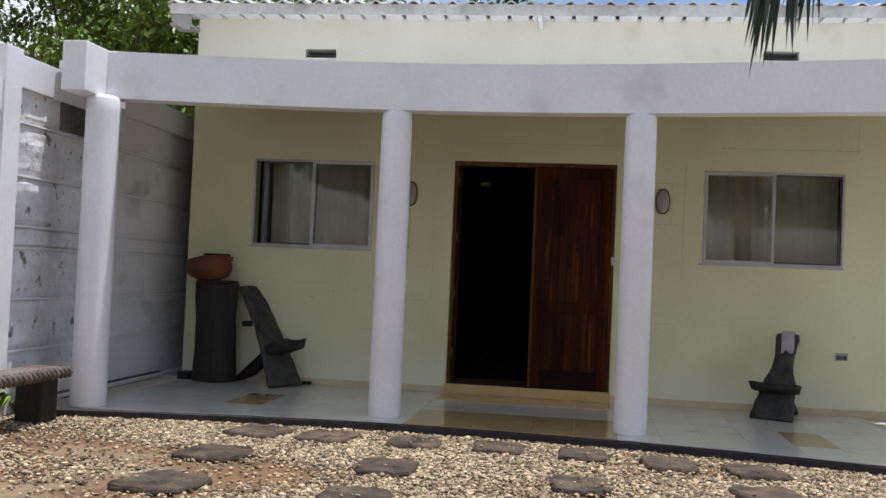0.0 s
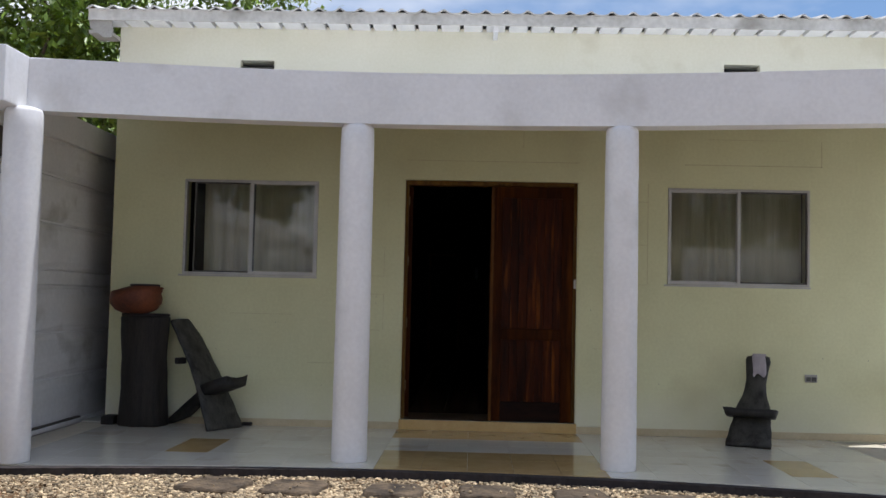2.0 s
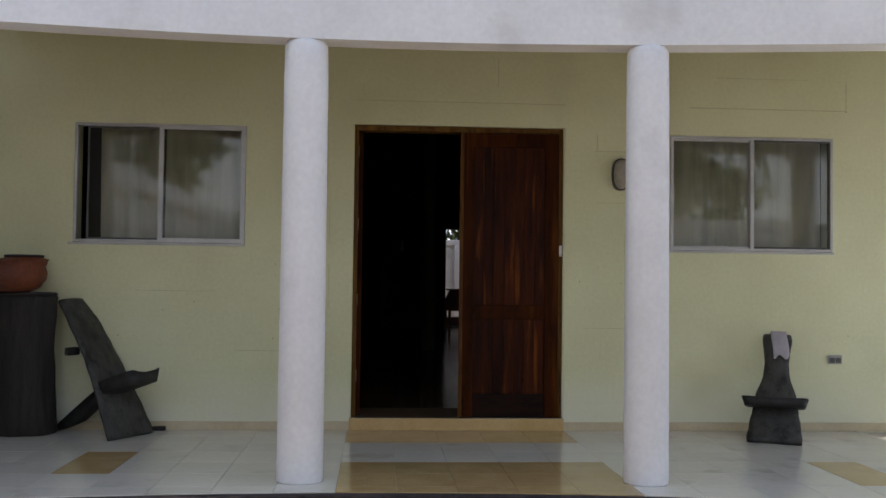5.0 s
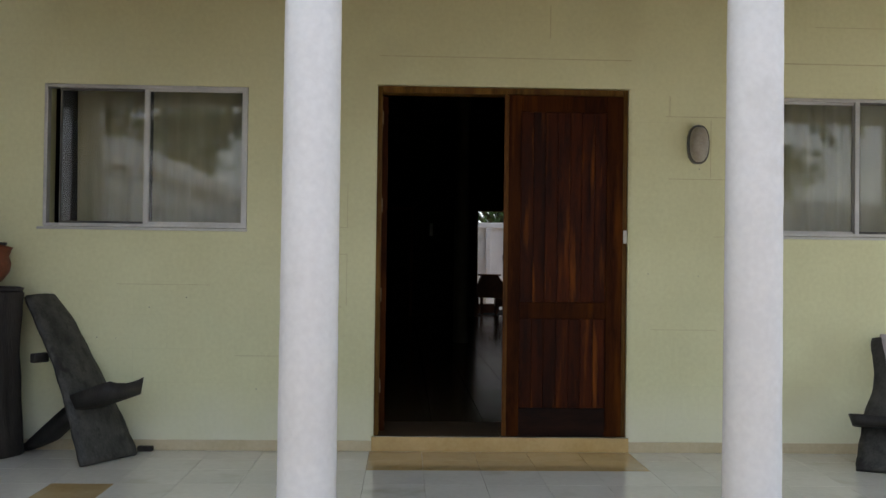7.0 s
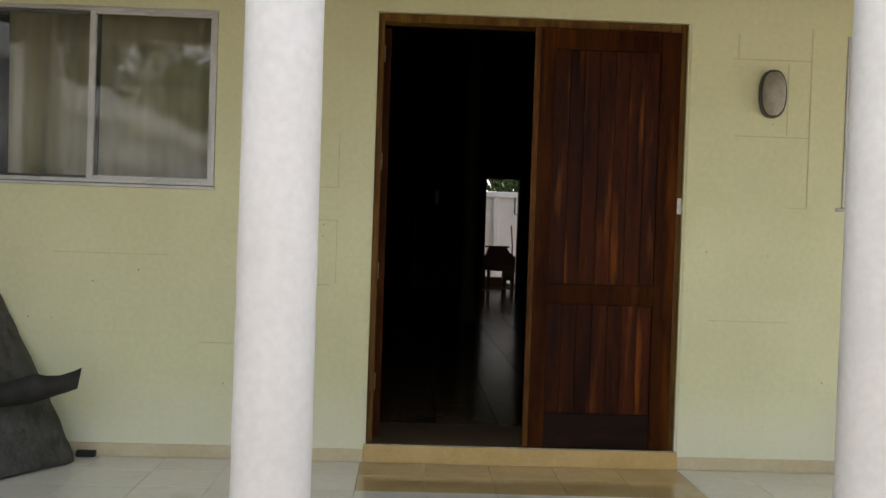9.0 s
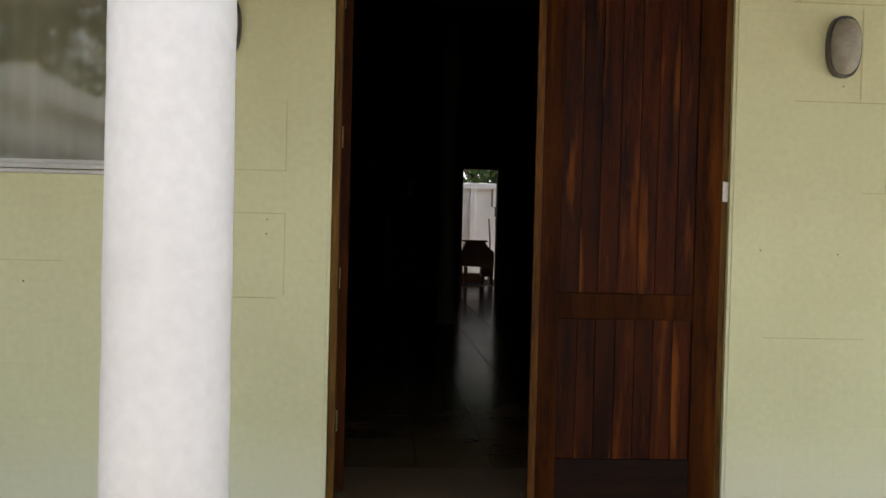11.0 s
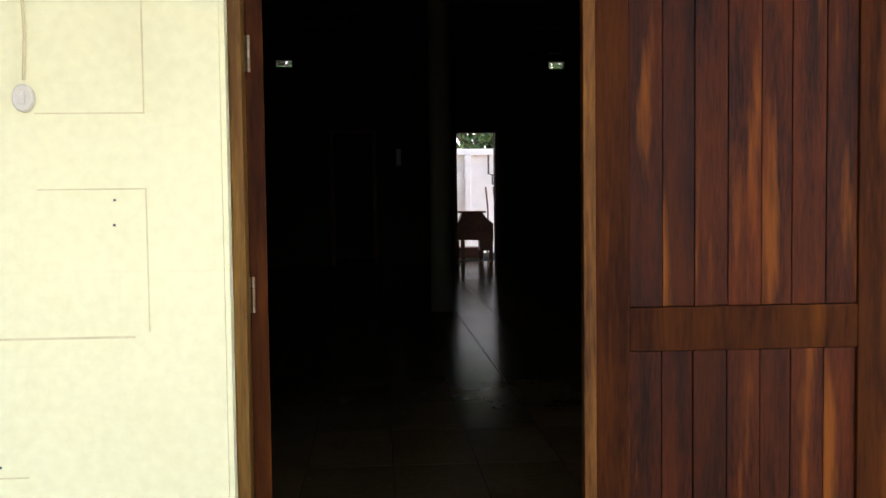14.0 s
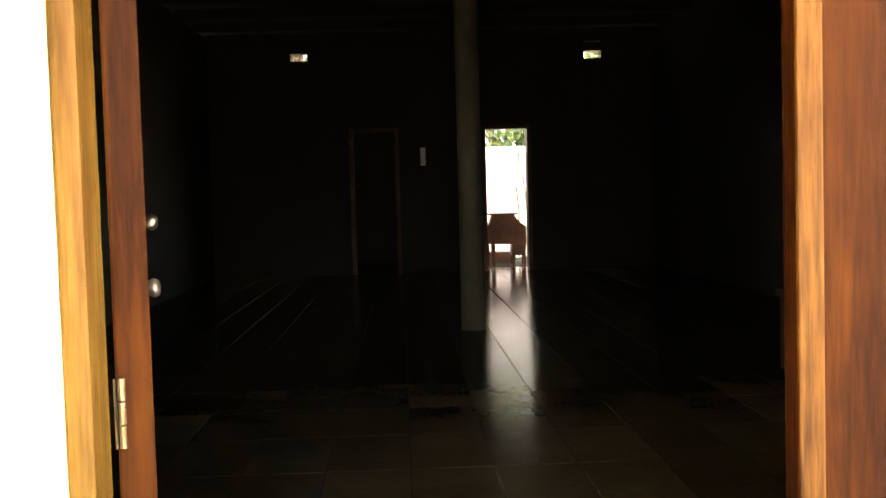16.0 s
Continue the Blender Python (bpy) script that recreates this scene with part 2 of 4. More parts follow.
gb = glass.node_tree.nodes["Principled BSDF"]
gb.inputs["Base Color"].default_value, gb.inputs["Roughness"].default_value = (0.8, 0.82, 0.8, 1), 0.02
gb.inputs["Transmission Weight"].default_value, gb.inputs["IOR"].default_value = 1.0, 1.5


# ---- mesh helpers ----
def finish(name, bm, mat, smooth=False):
    me = bpy.data.meshes.new(name)
    bmesh.ops.recalc_face_normals(bm, faces=bm.faces)
    bm.to_mesh(me)
    bm.free()
    me.materials.append(mat)
    if smooth:
        me.polygons.foreach_set("use_smooth", [True] * len(me.polygons))
    return new(name, me)


def part(name, bm, mat, parent, label="", smooth=False):
    ob = finish(name, bm, mat, smooth)
    ob.parent = parent
    return tagged(ob, label)


def thing(name, label, category, group="", at=(0, 0, 0), rz=0.0):
    ob = new(name)
    ob.matrix_world = pose(*at, 0, 0, rz)
    return tagged(ob, label, category, group)


def add_box(bm, lo, hi, bevel=0.0, m=None):
    made = bmesh.ops.create_cube(bm, size=1)["verts"]
    for v in made:
        v.co = Vector([lo[i] + (v.co[i] + 0.5) * (hi[i] - lo[i]) for i in range(3)])
    if bevel:
        edges = list({e for v in made for e in v.link_edges})
        out = bmesh.ops.bevel(bm, geom=edges, offset=bevel, segments=2, affect="EDGES", profile=0.6)
        made = list({v for f in out["faces"] for v in f.verts} | {v for v in made if v.is_valid})
    if m is not None:
        for v in made:
            v.co = m @ v.co
    return made


def boxes(*spans, bevel=0.0):
    bm = bmesh.new()
    for lo, hi in spans:
        add_box(bm, lo, hi, bevel)
    return bm


def lathe(rings, seg=24, cap=True, cx=0.0, cy=0.0, bm=None):
    """Rings of (radius, z) turned about a vertical axis."""
    bm = bm or bmesh.new()
    loops = []
    for r, z in rings:
        loops.append([bm.verts.new((cx + r * math.cos(a), cy + r * math.sin(a), z)) for a in (math.tau * i / seg for i in range(seg))])
    for a, b in zip(loops, loops[1:]):
        for i in range(seg):
            bm.faces.new((a[i], a[(i + 1) % seg], b[(i + 1) % seg], b[i]))
    if cap:
        bm.faces.new(loops[0][::-1]), bm.faces.new(loops[-1])
    return bm


def tube(points, radii, seg=8, bm=None):
    bm = bm or bmesh.new()
    points = [Vector(p) for p in points]
    loops = []
    for i, p in enumerate(points):
        d = (points[min(i + 1, len(points) - 1)] - points[max(i - 1, 0)]).normalized()
        u = d.cross(Vector((0.3, 0.9, 0.1))).normalized()
        w = d.cross(u)
        r = radii[i] if isinstance(radii, (list, tuple)) else radii
        loops.append([bm.verts.new(p + r * (u * math.cos(a) + w * math.sin(a))) for a in (math.tau * k / seg for k in range(seg))])
    for a, b in zip(loops, loops[1:]):
        for i in range(seg):
            bm.faces.new((a[i], a[(i + 1) % seg], b[(i + 1) % seg], b[i]))
    bm.faces.new(loops[0][::-1]), bm.faces.new(loops[-1])
    return bm


def prism(outline, depth, bm=None, m=None):
    """An outline of (x, z) pushed back by depth along y."""
    bm = bm or bmesh.new()
    a = [bm.verts.new((x, 0, z)) for x, z in outline]
    b = [bm.verts.new((x, depth, z)) for x, z in outline]
    bm.faces.new(a), bm.faces.new(b[::-1])
    for i in range(len(a)):
        j = (i + 1) % len(a)
        bm.faces.new((a[i], b[i], b[j], a[j]))
    if m is not None:
        for v in a + b:
            v.co = m @ v.co
    return bm


def wall_mesh(x0, x1, z0, z1, y0, y1, holes, along_y=False):
    """A wall with openings through it; along x from x0 to x1, or along y if told, with the thickness y0 to y1."""
    xs = sorted({x0, x1, *[h[0] for h in holes], *[h[1] for h in holes]})
    zs = sorted({z0, z1, *[h[2] for h in holes], *[h[3] for h in holes]})
    open_at = lambda i, j: not (0 <= i < len(xs) - 1 and 0 <= j < len(zs) - 1) or any(
        h[0] < (xs[i] + xs[i + 1]) / 2 < h[1] and h[2] < (zs[j] + zs[j + 1]) / 2 < h[3] for h in holes)
    bm = bmesh.new()
    cache = {}

    def vert(i, y, j):
        key = (i, y, j)
        if key not in cache:
            cache[key] = bm.verts.new((y, xs[i], zs[j]) if along_y else (xs[i], y, zs[j]))
        return cache[key]

    for i in range(len(xs) - 1):
        for j in range(len(zs) - 1):
            if open_at(i, j):
                continue
            for y in (y0, y1):
                bm.faces.new([vert(i, y, j), vert(i + 1, y, j), vert(i + 1, y, j + 1), vert(i, y, j + 1)])
            for di, dj, (a, b) in ((-1, 0, ((i, j), (i, j + 1))), (1, 0, ((i + 1, j), (i + 1, j + 1))), (0, -1, ((i, j), (i + 1, j))), (0, 1, ((i, j + 1), (i + 1, j + 1)))):
                if open_at(i + di, j + dj):
                    bm.faces.new([vert(a[0], y0, a[1]), vert(b[0], y0, b[1]), vert(b[0], y1, b[1]), vert(a[0], y1, a[1])])
    return bm


def structure(name, bm, mat, label="", smooth=False):
    return tagged(finish(name, bm, mat, smooth), label, kind="structure")


def raw_mesh(name, verts, faces, mat):
    me = bpy.data.meshes.new(name)
    me.from_pydata(verts.tolist(), [], faces.tolist())
    me.materials.append(mat)
    return new(name, me)


# ---- ground and porch floor ----
GROUND = -0.07
def edge_y(x):
    return -2.10 - 0.045 * (x + 0.7) ** 2


def beam_y(x):
    return -1.87 - 0.047 * (x + 0.45) ** 2 + 0.001 * (x + 0.45) ** 4


bm = bmesh.new()
bmesh.ops.create_grid(bm, x_segments=60, y_segments=60, size=300)
for v in bm.verts:
    v.co.x, v.co.y = [math.copysign(abs(c / 300) ** 2.2 * 300, c) for c in (v.co.x, v.co.y)]
    v.co.z = GROUND
structure("ground", bm, EARTH, "bare brown earth with scattered gravel")

FX0, FX1 = -3.59, 3.72
bm = bmesh.new()
xs = [FX0 + (FX1 - FX0) * i / 40 for i in range(41)]
for z0, z1, inset in ((-0.3, -0.012, 0.0),):
    front = [bm.verts.new((x, edge_y(x) + inset, z1)) for x in xs]
    back = [bm.verts.new((x, 0.0 if x > -3.36 else 2.5, z1)) for x in xs]
    low = [bm.verts.new((x, edge_y(x) + inset, z0)) for x in xs]
    for i in range(40):
        bm.faces.new((front[i], front[i + 1], back[i + 1], back[i]))
        bm.faces.new((low[i], low[i + 1], front[i + 1], front[i]))
structure("porch_floor_slab", bm, GROUT, "mortar bed of the tiled porch floor")
bm = bmesh.new()
rng = random.Random(5)
prev = None
for i in range(161):
    x = FX0 + (FX1 - FX0) * i / 160
    j = rng.uniform(-0.008, 0.008)
    ring = [bm.verts.new(p) for p in ((x, edge_y(x) - 0.03 + j, -0.14), (x, edge_y(x) - 0.028 + j, -0.012), (x, edge_y(x) + 0.004, -0.004), (x, edge_y(x) + 0.03, -0.006))]
    if prev:
        for a in range(3):
            bm.faces.new((prev[a], ring[a], ring[a + 1], prev[a + 1]))
    prev = ring
structure("floor_kerb", bm, KERB, "rough black kerb along the curved porch edge")

# ---- the house ----
DOOR_X, DOOR_Z0, DOOR_Z1 = 0.77, 0.085, 2.2
WIN_L, WIN_R, WIN_Z0, WIN_Z1 = (-2.742, -1.540), (1.550, 2.785), 1.318, 2.168
BACK = 13.5
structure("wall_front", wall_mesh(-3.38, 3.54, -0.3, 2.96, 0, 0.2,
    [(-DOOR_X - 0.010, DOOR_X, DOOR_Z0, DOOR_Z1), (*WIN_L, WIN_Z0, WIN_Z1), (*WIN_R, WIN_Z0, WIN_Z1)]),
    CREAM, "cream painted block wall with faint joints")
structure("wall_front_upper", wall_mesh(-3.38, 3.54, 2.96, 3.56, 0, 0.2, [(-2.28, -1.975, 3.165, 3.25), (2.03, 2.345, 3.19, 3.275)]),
    CREAM_UP, "stained cream wall above the porch roof, bounced light in its paler colour")
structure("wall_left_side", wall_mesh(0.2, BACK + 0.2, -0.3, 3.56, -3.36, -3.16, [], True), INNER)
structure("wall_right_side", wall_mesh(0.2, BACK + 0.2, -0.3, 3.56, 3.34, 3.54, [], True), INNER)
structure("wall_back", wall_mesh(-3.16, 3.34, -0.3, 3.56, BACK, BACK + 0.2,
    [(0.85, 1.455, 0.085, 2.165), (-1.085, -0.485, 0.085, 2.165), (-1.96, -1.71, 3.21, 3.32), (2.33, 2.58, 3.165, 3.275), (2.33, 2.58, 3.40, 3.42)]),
    INNER, "inner back wall, the hall's shade put into its colour")
structure("back_room_box", boxes(((-3.3, BACK + 2.2, -0.1), (0.4, BACK + 2.3, 2.8)), ((-3.3, BACK + 0.21, 2.8), (0.4, BACK + 2.3, 2.9)), ((0.3, BACK + 0.21, -0.1), (0.4, BACK + 2.2, 2.8)), ((-3.4, BACK + 0.21, -0.1), (-3.3, BACK + 2.3, 2.9))), INNER, "closed box behind the inner doorway, shade put into its colour")
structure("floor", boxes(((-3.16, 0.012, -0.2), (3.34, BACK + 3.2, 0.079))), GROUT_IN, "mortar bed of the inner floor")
# Ceiling in near-black wood: the hall's darkness is put into its colour.
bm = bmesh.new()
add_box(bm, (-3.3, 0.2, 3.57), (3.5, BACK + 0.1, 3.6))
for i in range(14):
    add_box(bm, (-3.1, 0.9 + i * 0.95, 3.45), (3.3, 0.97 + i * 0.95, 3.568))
structure("ceiling", bm, LOG, "timber ceiling with joists, darkened in colour for the unlit hall")

# ---- main roof: wavy sheets with a fascia board ----
def wave(x, y):
    return 3.60 + (y + 0.36) * 0.2 + 0.032 * abs(math.sin(math.pi * x / 0.18)) ** 5


bm = bmesh.new()
nx = 370
rows = [-0.36, 0.3, 3.0, 7.2]
grid = [[bm.verts.new((-3.56 + 7.4 * i / nx, y, wave(-3.56 + 7.4 * i / nx, y))) for i in range(nx + 1)] for y in rows]
under = [[bm.verts.new(v.co - Vector((0, 0, 0.012))) for v in row] for row in grid]
for r in range(3):
    for i in range(nx):
        bm.faces.new((grid[r][i], grid[r][i + 1], grid[r + 1][i + 1], grid[r + 1][i]))
        bm.faces.new((under[r][i], under[r + 1][i], under[r + 1][i + 1], under[r][i + 1]))
for i in range(nx):
    bm.faces.new((grid[0][i], under[0][i], under[0][i + 1], grid[0][i + 1]))
structure("roof", bm, SHEET, "weathered grey wavy roof sheets")
bm = bmesh.new()
back = [bm.verts.new(p) for p in ((-3.56, 7.2, 5.11), (3.84, 7.2, 5.11), (3.84, 14.2, 3.65), (-3.56, 14.2, 3.65))]
bm.faces.new(back)
structure("roof_back", bm, SHEET)
# fascia, soffit battens and the curled gutter end
structure("fascia", boxes(((-3.55, -0.33, 3.505), (3.83, -0.305, 3.605)), bevel=0.004), SHEET, "grey weathered eaves board")
bm = bmesh.new()
for i in range(37):
    x = -3.48 + i * 0.2
    add_box(bm, (x, -0.30, 3.535), (x + 0.165, 0.02, 3.59), 0.006)
add_box(bm, (-0.02, -0.30, 3.46), (0.02, -0.002, 3.53), 0.004)
structure("eaves_filler", bm, WHITE, "row of white mortar fillers under the roof sheets")
bm = bmesh.new()
for x in (-3.56, 3.56):
    prism([(x, 3.62), (x, 3.54), (x + 0.02, 3.44), (x + 0.14, 3.36), (x + 0.2, 3.36), (x + 0.22, 3.42), (x + 0.2, 3.6)], 0.02, bm, pose(0, -0.30, 0))
    add_box(bm, (x, -0.28, 3.40), (x + 0.19, -0.004, 3.43))
structure("gutter_end", bm, PLASTIC, "curled end of the eaves gutter")

# ---- porch roof, beam, columns ----
bm = bmesh.new()
n = 48
bx = [-3.2 + (4.4 + 3.2) * i / n for i in range(n + 1)]
rings = [[bm.verts.new(p) for p in ((x, beam_y(x), 2.352), (x, beam_y(x), 2.715), (x, beam_y(x) + 0.18, 2.715), (x, beam_y(x) + 0.18, 2.352))] for x in bx]
for a, b in zip(rings, rings[1:]):
    for k in range(4):
        bm.faces.new((a[k], b[k], b[(k + 1) % 4], a[(k + 1) % 4]))
bm.faces.new(rings[0]), bm.faces.new(rings[-1][::-1])
bmesh.ops.bevel(bm, geom=[e for e in bm.edges if abs(e.verts[0].co.z - e.verts[1].co.z) < 1e-4 and abs(e.verts[0].co.x - e.verts[1].co.x) > 0.01], offset=0.008, segments=1, affect="EDGES")
structure("porch_beam", bm, WHITE, "curved white concrete porch beam")
structure("porch_beam_end", boxes(((-3.39, -2.50, 2.35), (-3.2, -2.05, 2.72)), ((4.4, -2.6, 2.35), (4.58, 0.0, 2.72)), bevel=0.01), WHITE, "white end blocks of the porch beam")
bm = bmesh.new()
# The right end runs on out of view to keep sun off the floor.
cols = [(-3.58 + (4.4 + 3.58) * i / 30) for i in range(31)]
rings = []
for x in cols:
    yf = -2.2 if x < -3.2 else beam_y(x) + 0.17
    rings.append([bm.verts.new(p) for p in ((x, yf, 2.56), (x, 0.0 if x > -3.36 else -0.3, 2.93 if x > -3.36 else 2.865), (x, 0.0 if x > -3.36 else -0.3, 3.0 if x > -3.36 else 2.935), (x, yf, 2.63))])
for a, b in zip(rings, rings[1:]):
    for k in range(4):
        f = bm.faces.new((a[k], b[k], b[(k + 1) % 4], a[(k + 1) % 4]))
bm.faces.new(rings[0]), bm.faces.new(rings[-1][::-1])
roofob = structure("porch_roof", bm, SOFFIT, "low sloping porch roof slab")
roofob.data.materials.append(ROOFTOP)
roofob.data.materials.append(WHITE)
# Hidden top and left underside are white to bounce light onto the walls.
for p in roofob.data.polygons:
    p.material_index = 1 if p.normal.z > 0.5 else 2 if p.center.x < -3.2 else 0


def column(x, y, r, name="column"):
    rng = random.Random(int(x * 100))
    rings = [(r * 1.0, 0.0), (r * 1.02, 0.01)]
    for i in range(1, 23):
        z = 2.32 * i / 23
        rings.append((r * (1.03 - 0.06 * z / 2.3) * (1 + rng.uniform(-0.008, 0.008)) * (0.985 if 8.6 < i < 9.6 else 1), z))
    rings += [(r * 0.95, 2.325), (r * 0.86, 2.35), (r * 0.6, 2.362)]
    return structure(name, lathe(rings, 32, True, x, y), WHITE, "round white plastered column, slightly uneven", True)


for x, y, r in ((-3.2, -2.2, 0.13), (-0.991, -1.785, 0.1215), (0.864, -1.86, 0.118), (3.55, -2.22, 0.117)):
    column(x, y, r)

# Added slab, out of view: keeps sun patches off the passage wall.
structure("passage_sun_block", boxes(((-3.66, 0.6, 2.94), (-3.39, 9.0, 3.0))), WHITE, "unseen slab added to keep sun out of the side passage")

# ---- left boundary wall: piers with stacked concrete panels ----
WX = -3.6
JOINTS = [GROUND - 0.1, 0.41, 0.79, 1.17, 1.33, 1.70, 2.09, 2.42]
def fence_wall(name, place, y0, y1, top):
    """One bay of panels between piers; runs along local y, facing local +x."""
    bay = tagged(new(name), "whitewashed concrete panel bay, chipped and stained", kind="structure")
    bay.matrix_world = place
    bm = boxes(((-0.12, y0, top - 0.24), (0.0, y1, top)), ((-0.14, y0, GROUND - 0.1), (-0.06, y1, top - 0.24)), bevel=0.008)
    part("panel_core", bm, WHITE, bay)
    rng = random.Random(int(y0 * 10))
    for z0, z1 in zip(JOINTS, JOINTS[1:]):
        if z1 > top - 0.1:
            break
        bm = bmesh.new()
        bmesh.ops.create_grid(bm, x_segments=1, y_segments=1, size=0.5)
        bmesh.ops.subdivide_edges(bm, edges=bm.edges, cuts=7, use_grid_fill=True)
        for v in bm.verts:
            u, w = v.co.x + 0.5, v.co.y + 0.5
            y, z = y0 + 0.01 + u * (y1 - y0 - 0.02), z0 + 0.012 + w * (z1 - z0 - 0.024)
            rim = min(u, 1 - u, w, 1 - w) < 0.01
            v.co = Vector((-0.055 if rim else -0.035 + 0.016 * noise.noise(Vector((y * 5, z * 9, z1))), y, z))
        part("panel", bm, ROUGH if y1 < 0 else SMOOTH, bay)
        part("joint", boxes(((-0.06, y0 + 0.005, z1 - 0.010), (-0.029 + rng.uniform(-0.003, 0.003), y1 - 0.005, z1 + 0.006)), bevel=0.003), WHITE, bay)
    return bay


def pier(x, y, top, face="x"):
    structure("wall_pier", boxes(((x - 0.2, y - 0.105, GROUND - 0.1), (x + 0.016, y + 0.105, top)), bevel=0.008), WHITE, "white painted wall pier")


LEFT = pose(WX, 0, 0)
for y0, y1, top in ((-2.674, -1.33, 2.57), (-1.329, -1.03, 2.45), (-1.029, 3.2, 2.64), (3.45, 6.1, 2.64), (6.35, 9.0, 2.64), (-4.97, -2.886, 2.36), (-7.77, -5.22, 2.42), (-10.57, -8.02, 2.42), (-13.37, -10.82, 2.42)):
    fence_wall("wall_left", LEFT, y0, y1, top)
for y in (-2.78, 3.325, 6.225):
    pier(WX, y, 2.60)
for y in (-5.095, -7.895, -10.695, -13.495):
    pier(WX, y, 2.46)
structure("wall_patch", boxes(((WX - 0.034, -2.06, 2.11), (WX - 0.012, -1.36, 2.33)), bevel=0.004), RAW, "bare patch of unpainted concrete")
structure("wall_foot", boxes(((WX - 0.03, -2.3, 0.0), (WX + 0.012, 2.4, 0.03)), bevel=0.005), WHITE, "white mortar fillet at the foot of the wall")
structure("wall_foot_dirt", boxes(((WX - 0.03, -2.2, 0.03), (WX + 0.004, 0.0, 0.045)), bevel=0.004), RAW)

# ---- right boundary wall with its curved top, and the walls behind ----
arch = [(3.95, GROUND - 0.1), (3.95, 2.2)] + [(4.45 - 0.5 * math.cos(a), 2.25 + 0.42 * math.sin(a)) for a in (math.pi / 2 * i / 10 for i in range(11))] + [(9.0, 2.67), (9.0, GROUND - 0.1)]
structure("wall_right", prism(arch, 0.15, m=pose(0, 1.0, 0)), WHITE, "white boundary wall with a rounded top corner")
structure("wall_rear", wall_mesh(-4.1, 9.0, GROUND - 0.1, 2.5, -14.0, -13.85, []), WHITE, "white boundary wall across the yard")
structure("wall_yard_side", wall_mesh(-14.0, 1.0, GROUND - 0.1, 2.4, 8.9, 9.05, [], True), WHITE, "white boundary wall beside the yard")
structure("side_path", boxes(((3.73, -3.2, -0.2), (8.8, 0.98, -0.06))), ROOFTOP, "pale sunlit concrete path")

# ---- back yard seen through the house ----
structure("back_wall", wall_mesh(-6.0, 9.0, GROUND - 0.1, 2.11, 18.0, 18.12, []), WHITE, "white boundary wall behind the house")
bm = bmesh.new()
for i in range(7):
    x = -4.22 + 1.4 * i
    add_box(bm, (x, 17.93, GROUND - 0.1), (x + 0.12, 17.998, 2.0), 0.01)
add_box(bm, (-6, 17.93, 2.0), (9, 17.998, 2.13), 0.01)
structure("back_wall_piers", bm, WHITE)
# Unseen slab, placed to shade the floor behind the back door.
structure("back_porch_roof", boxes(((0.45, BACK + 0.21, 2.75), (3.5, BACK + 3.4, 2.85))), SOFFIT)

# ---- trim: skirting, threshold, cracks ----
structure("skirting", boxes(((-3.36, -0.012, 0.0), (-DOOR_X - 0.010, -0.001, 0.062)), ((DOOR_X, -0.012, 0.0), (3.54, -0.001, 0.062)), bevel=0.002), SKIRT, "pale tan tiled skirting")
structure("door_step", boxes(((-DOOR_X - 0.009, -0.014, 0.0), (DOOR_X, 0.0105, 0.0845)), bevel=0.002), RISER, "tan tiled door step riser")
bm = bmesh.new()
for x0, x1, z0, z1 in ((1.697, 2.89, 2.372, 2.378), (2.884, 2.889, 2.37, 2.6), (-0.76, 0.77, 2.371, 2.376), (0.27, 0.274, 2.50, 2.70), (1.259, 1.263, 1.67, 2.02), (1.0, 1.38, 1.656, 1.66),
                       (0.985, 1.37, 2.035, 2.039), (1.372, 1.377, 1.31, 2.2), (1.28, 1.377, 1.308, 1.311), (1.005, 1.009, 2.04, 2.16), (-1.165, -0.94, 1.334, 1.337), (-0.941, -0.938, 1.334, 1.6),
                       (-1.165, -0.94, 1.174, 1.177), (-0.941, -0.938, 0.87, 1.177), (-1.3, -0.97, 0.857, 0.862), (-1.6, -1.2, 0.56, 0.563), (-2.3, -1.75, 0.98, 0.983), (0.9, 1.3, 0.74, 0.743), (1.9, 2.6, 2.6, 2.603)):
    add_box(bm, (x0, -0.0016, z0), (x1, -0.0002, z1))
structure("plaster_lines", bm, surface("plaster_line", (0.50, 0.46, 0.25), (0.62, 0.58, 0.35), 9, 60, 0.9, 0), "fine cracks and joint lines in the plaster")
bm = bmesh.new()
rng = random.Random(3)
spots = [(-1.005, 1.152), (-1.007, 1.099), (-2.412, 0.662), (1.697, 2.375), (2.886, 2.37), (1.19, 1.72), (1.19, 1.07), (-2.30, 0.66), (-1.32, 1.18), (-1.317, 1.105), (-1.33, 0.65), (-1.26, 0.585)]
spots += [(rng.uniform(-2.5, -0.85), rng.uniform(0.3, 1.3)) for _ in range(3)] + [(rng.uniform(0.85, 3.3), rng.uniform(0.2, 1.25)) for _ in range(6)]
for x, z in spots:
    r = rng.uniform(0.004, 0.006)
    add_box(bm, (x - r / 2, -0.003, z - r / 2), (x + r / 2, -0.0003, z + r / 2), 0.0008)
structure("nail_holes", bm, DARKPL, "scattered nails and small holes")

# ---- door ----
door = thing("door_frame", "varnished brown timber door frame in the cream wall", "door frame")
door["kind"] = "structure"
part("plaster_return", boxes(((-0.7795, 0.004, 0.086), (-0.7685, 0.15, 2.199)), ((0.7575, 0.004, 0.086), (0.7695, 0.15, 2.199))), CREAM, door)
for name, lo, hi in (("jamb", (-0.768, 0.045, 0.085), (-0.739, 0.108, 2.198)), ("jamb", (0.7285, 0.025, 0.085), (0.757, 0.14, 2.198)), ("head", (-0.7385, 0.03, 2.158), (0.727, 0.14, 2.198))):
    part(name, boxes((lo, hi), bevel=0.004), FRAME, door)
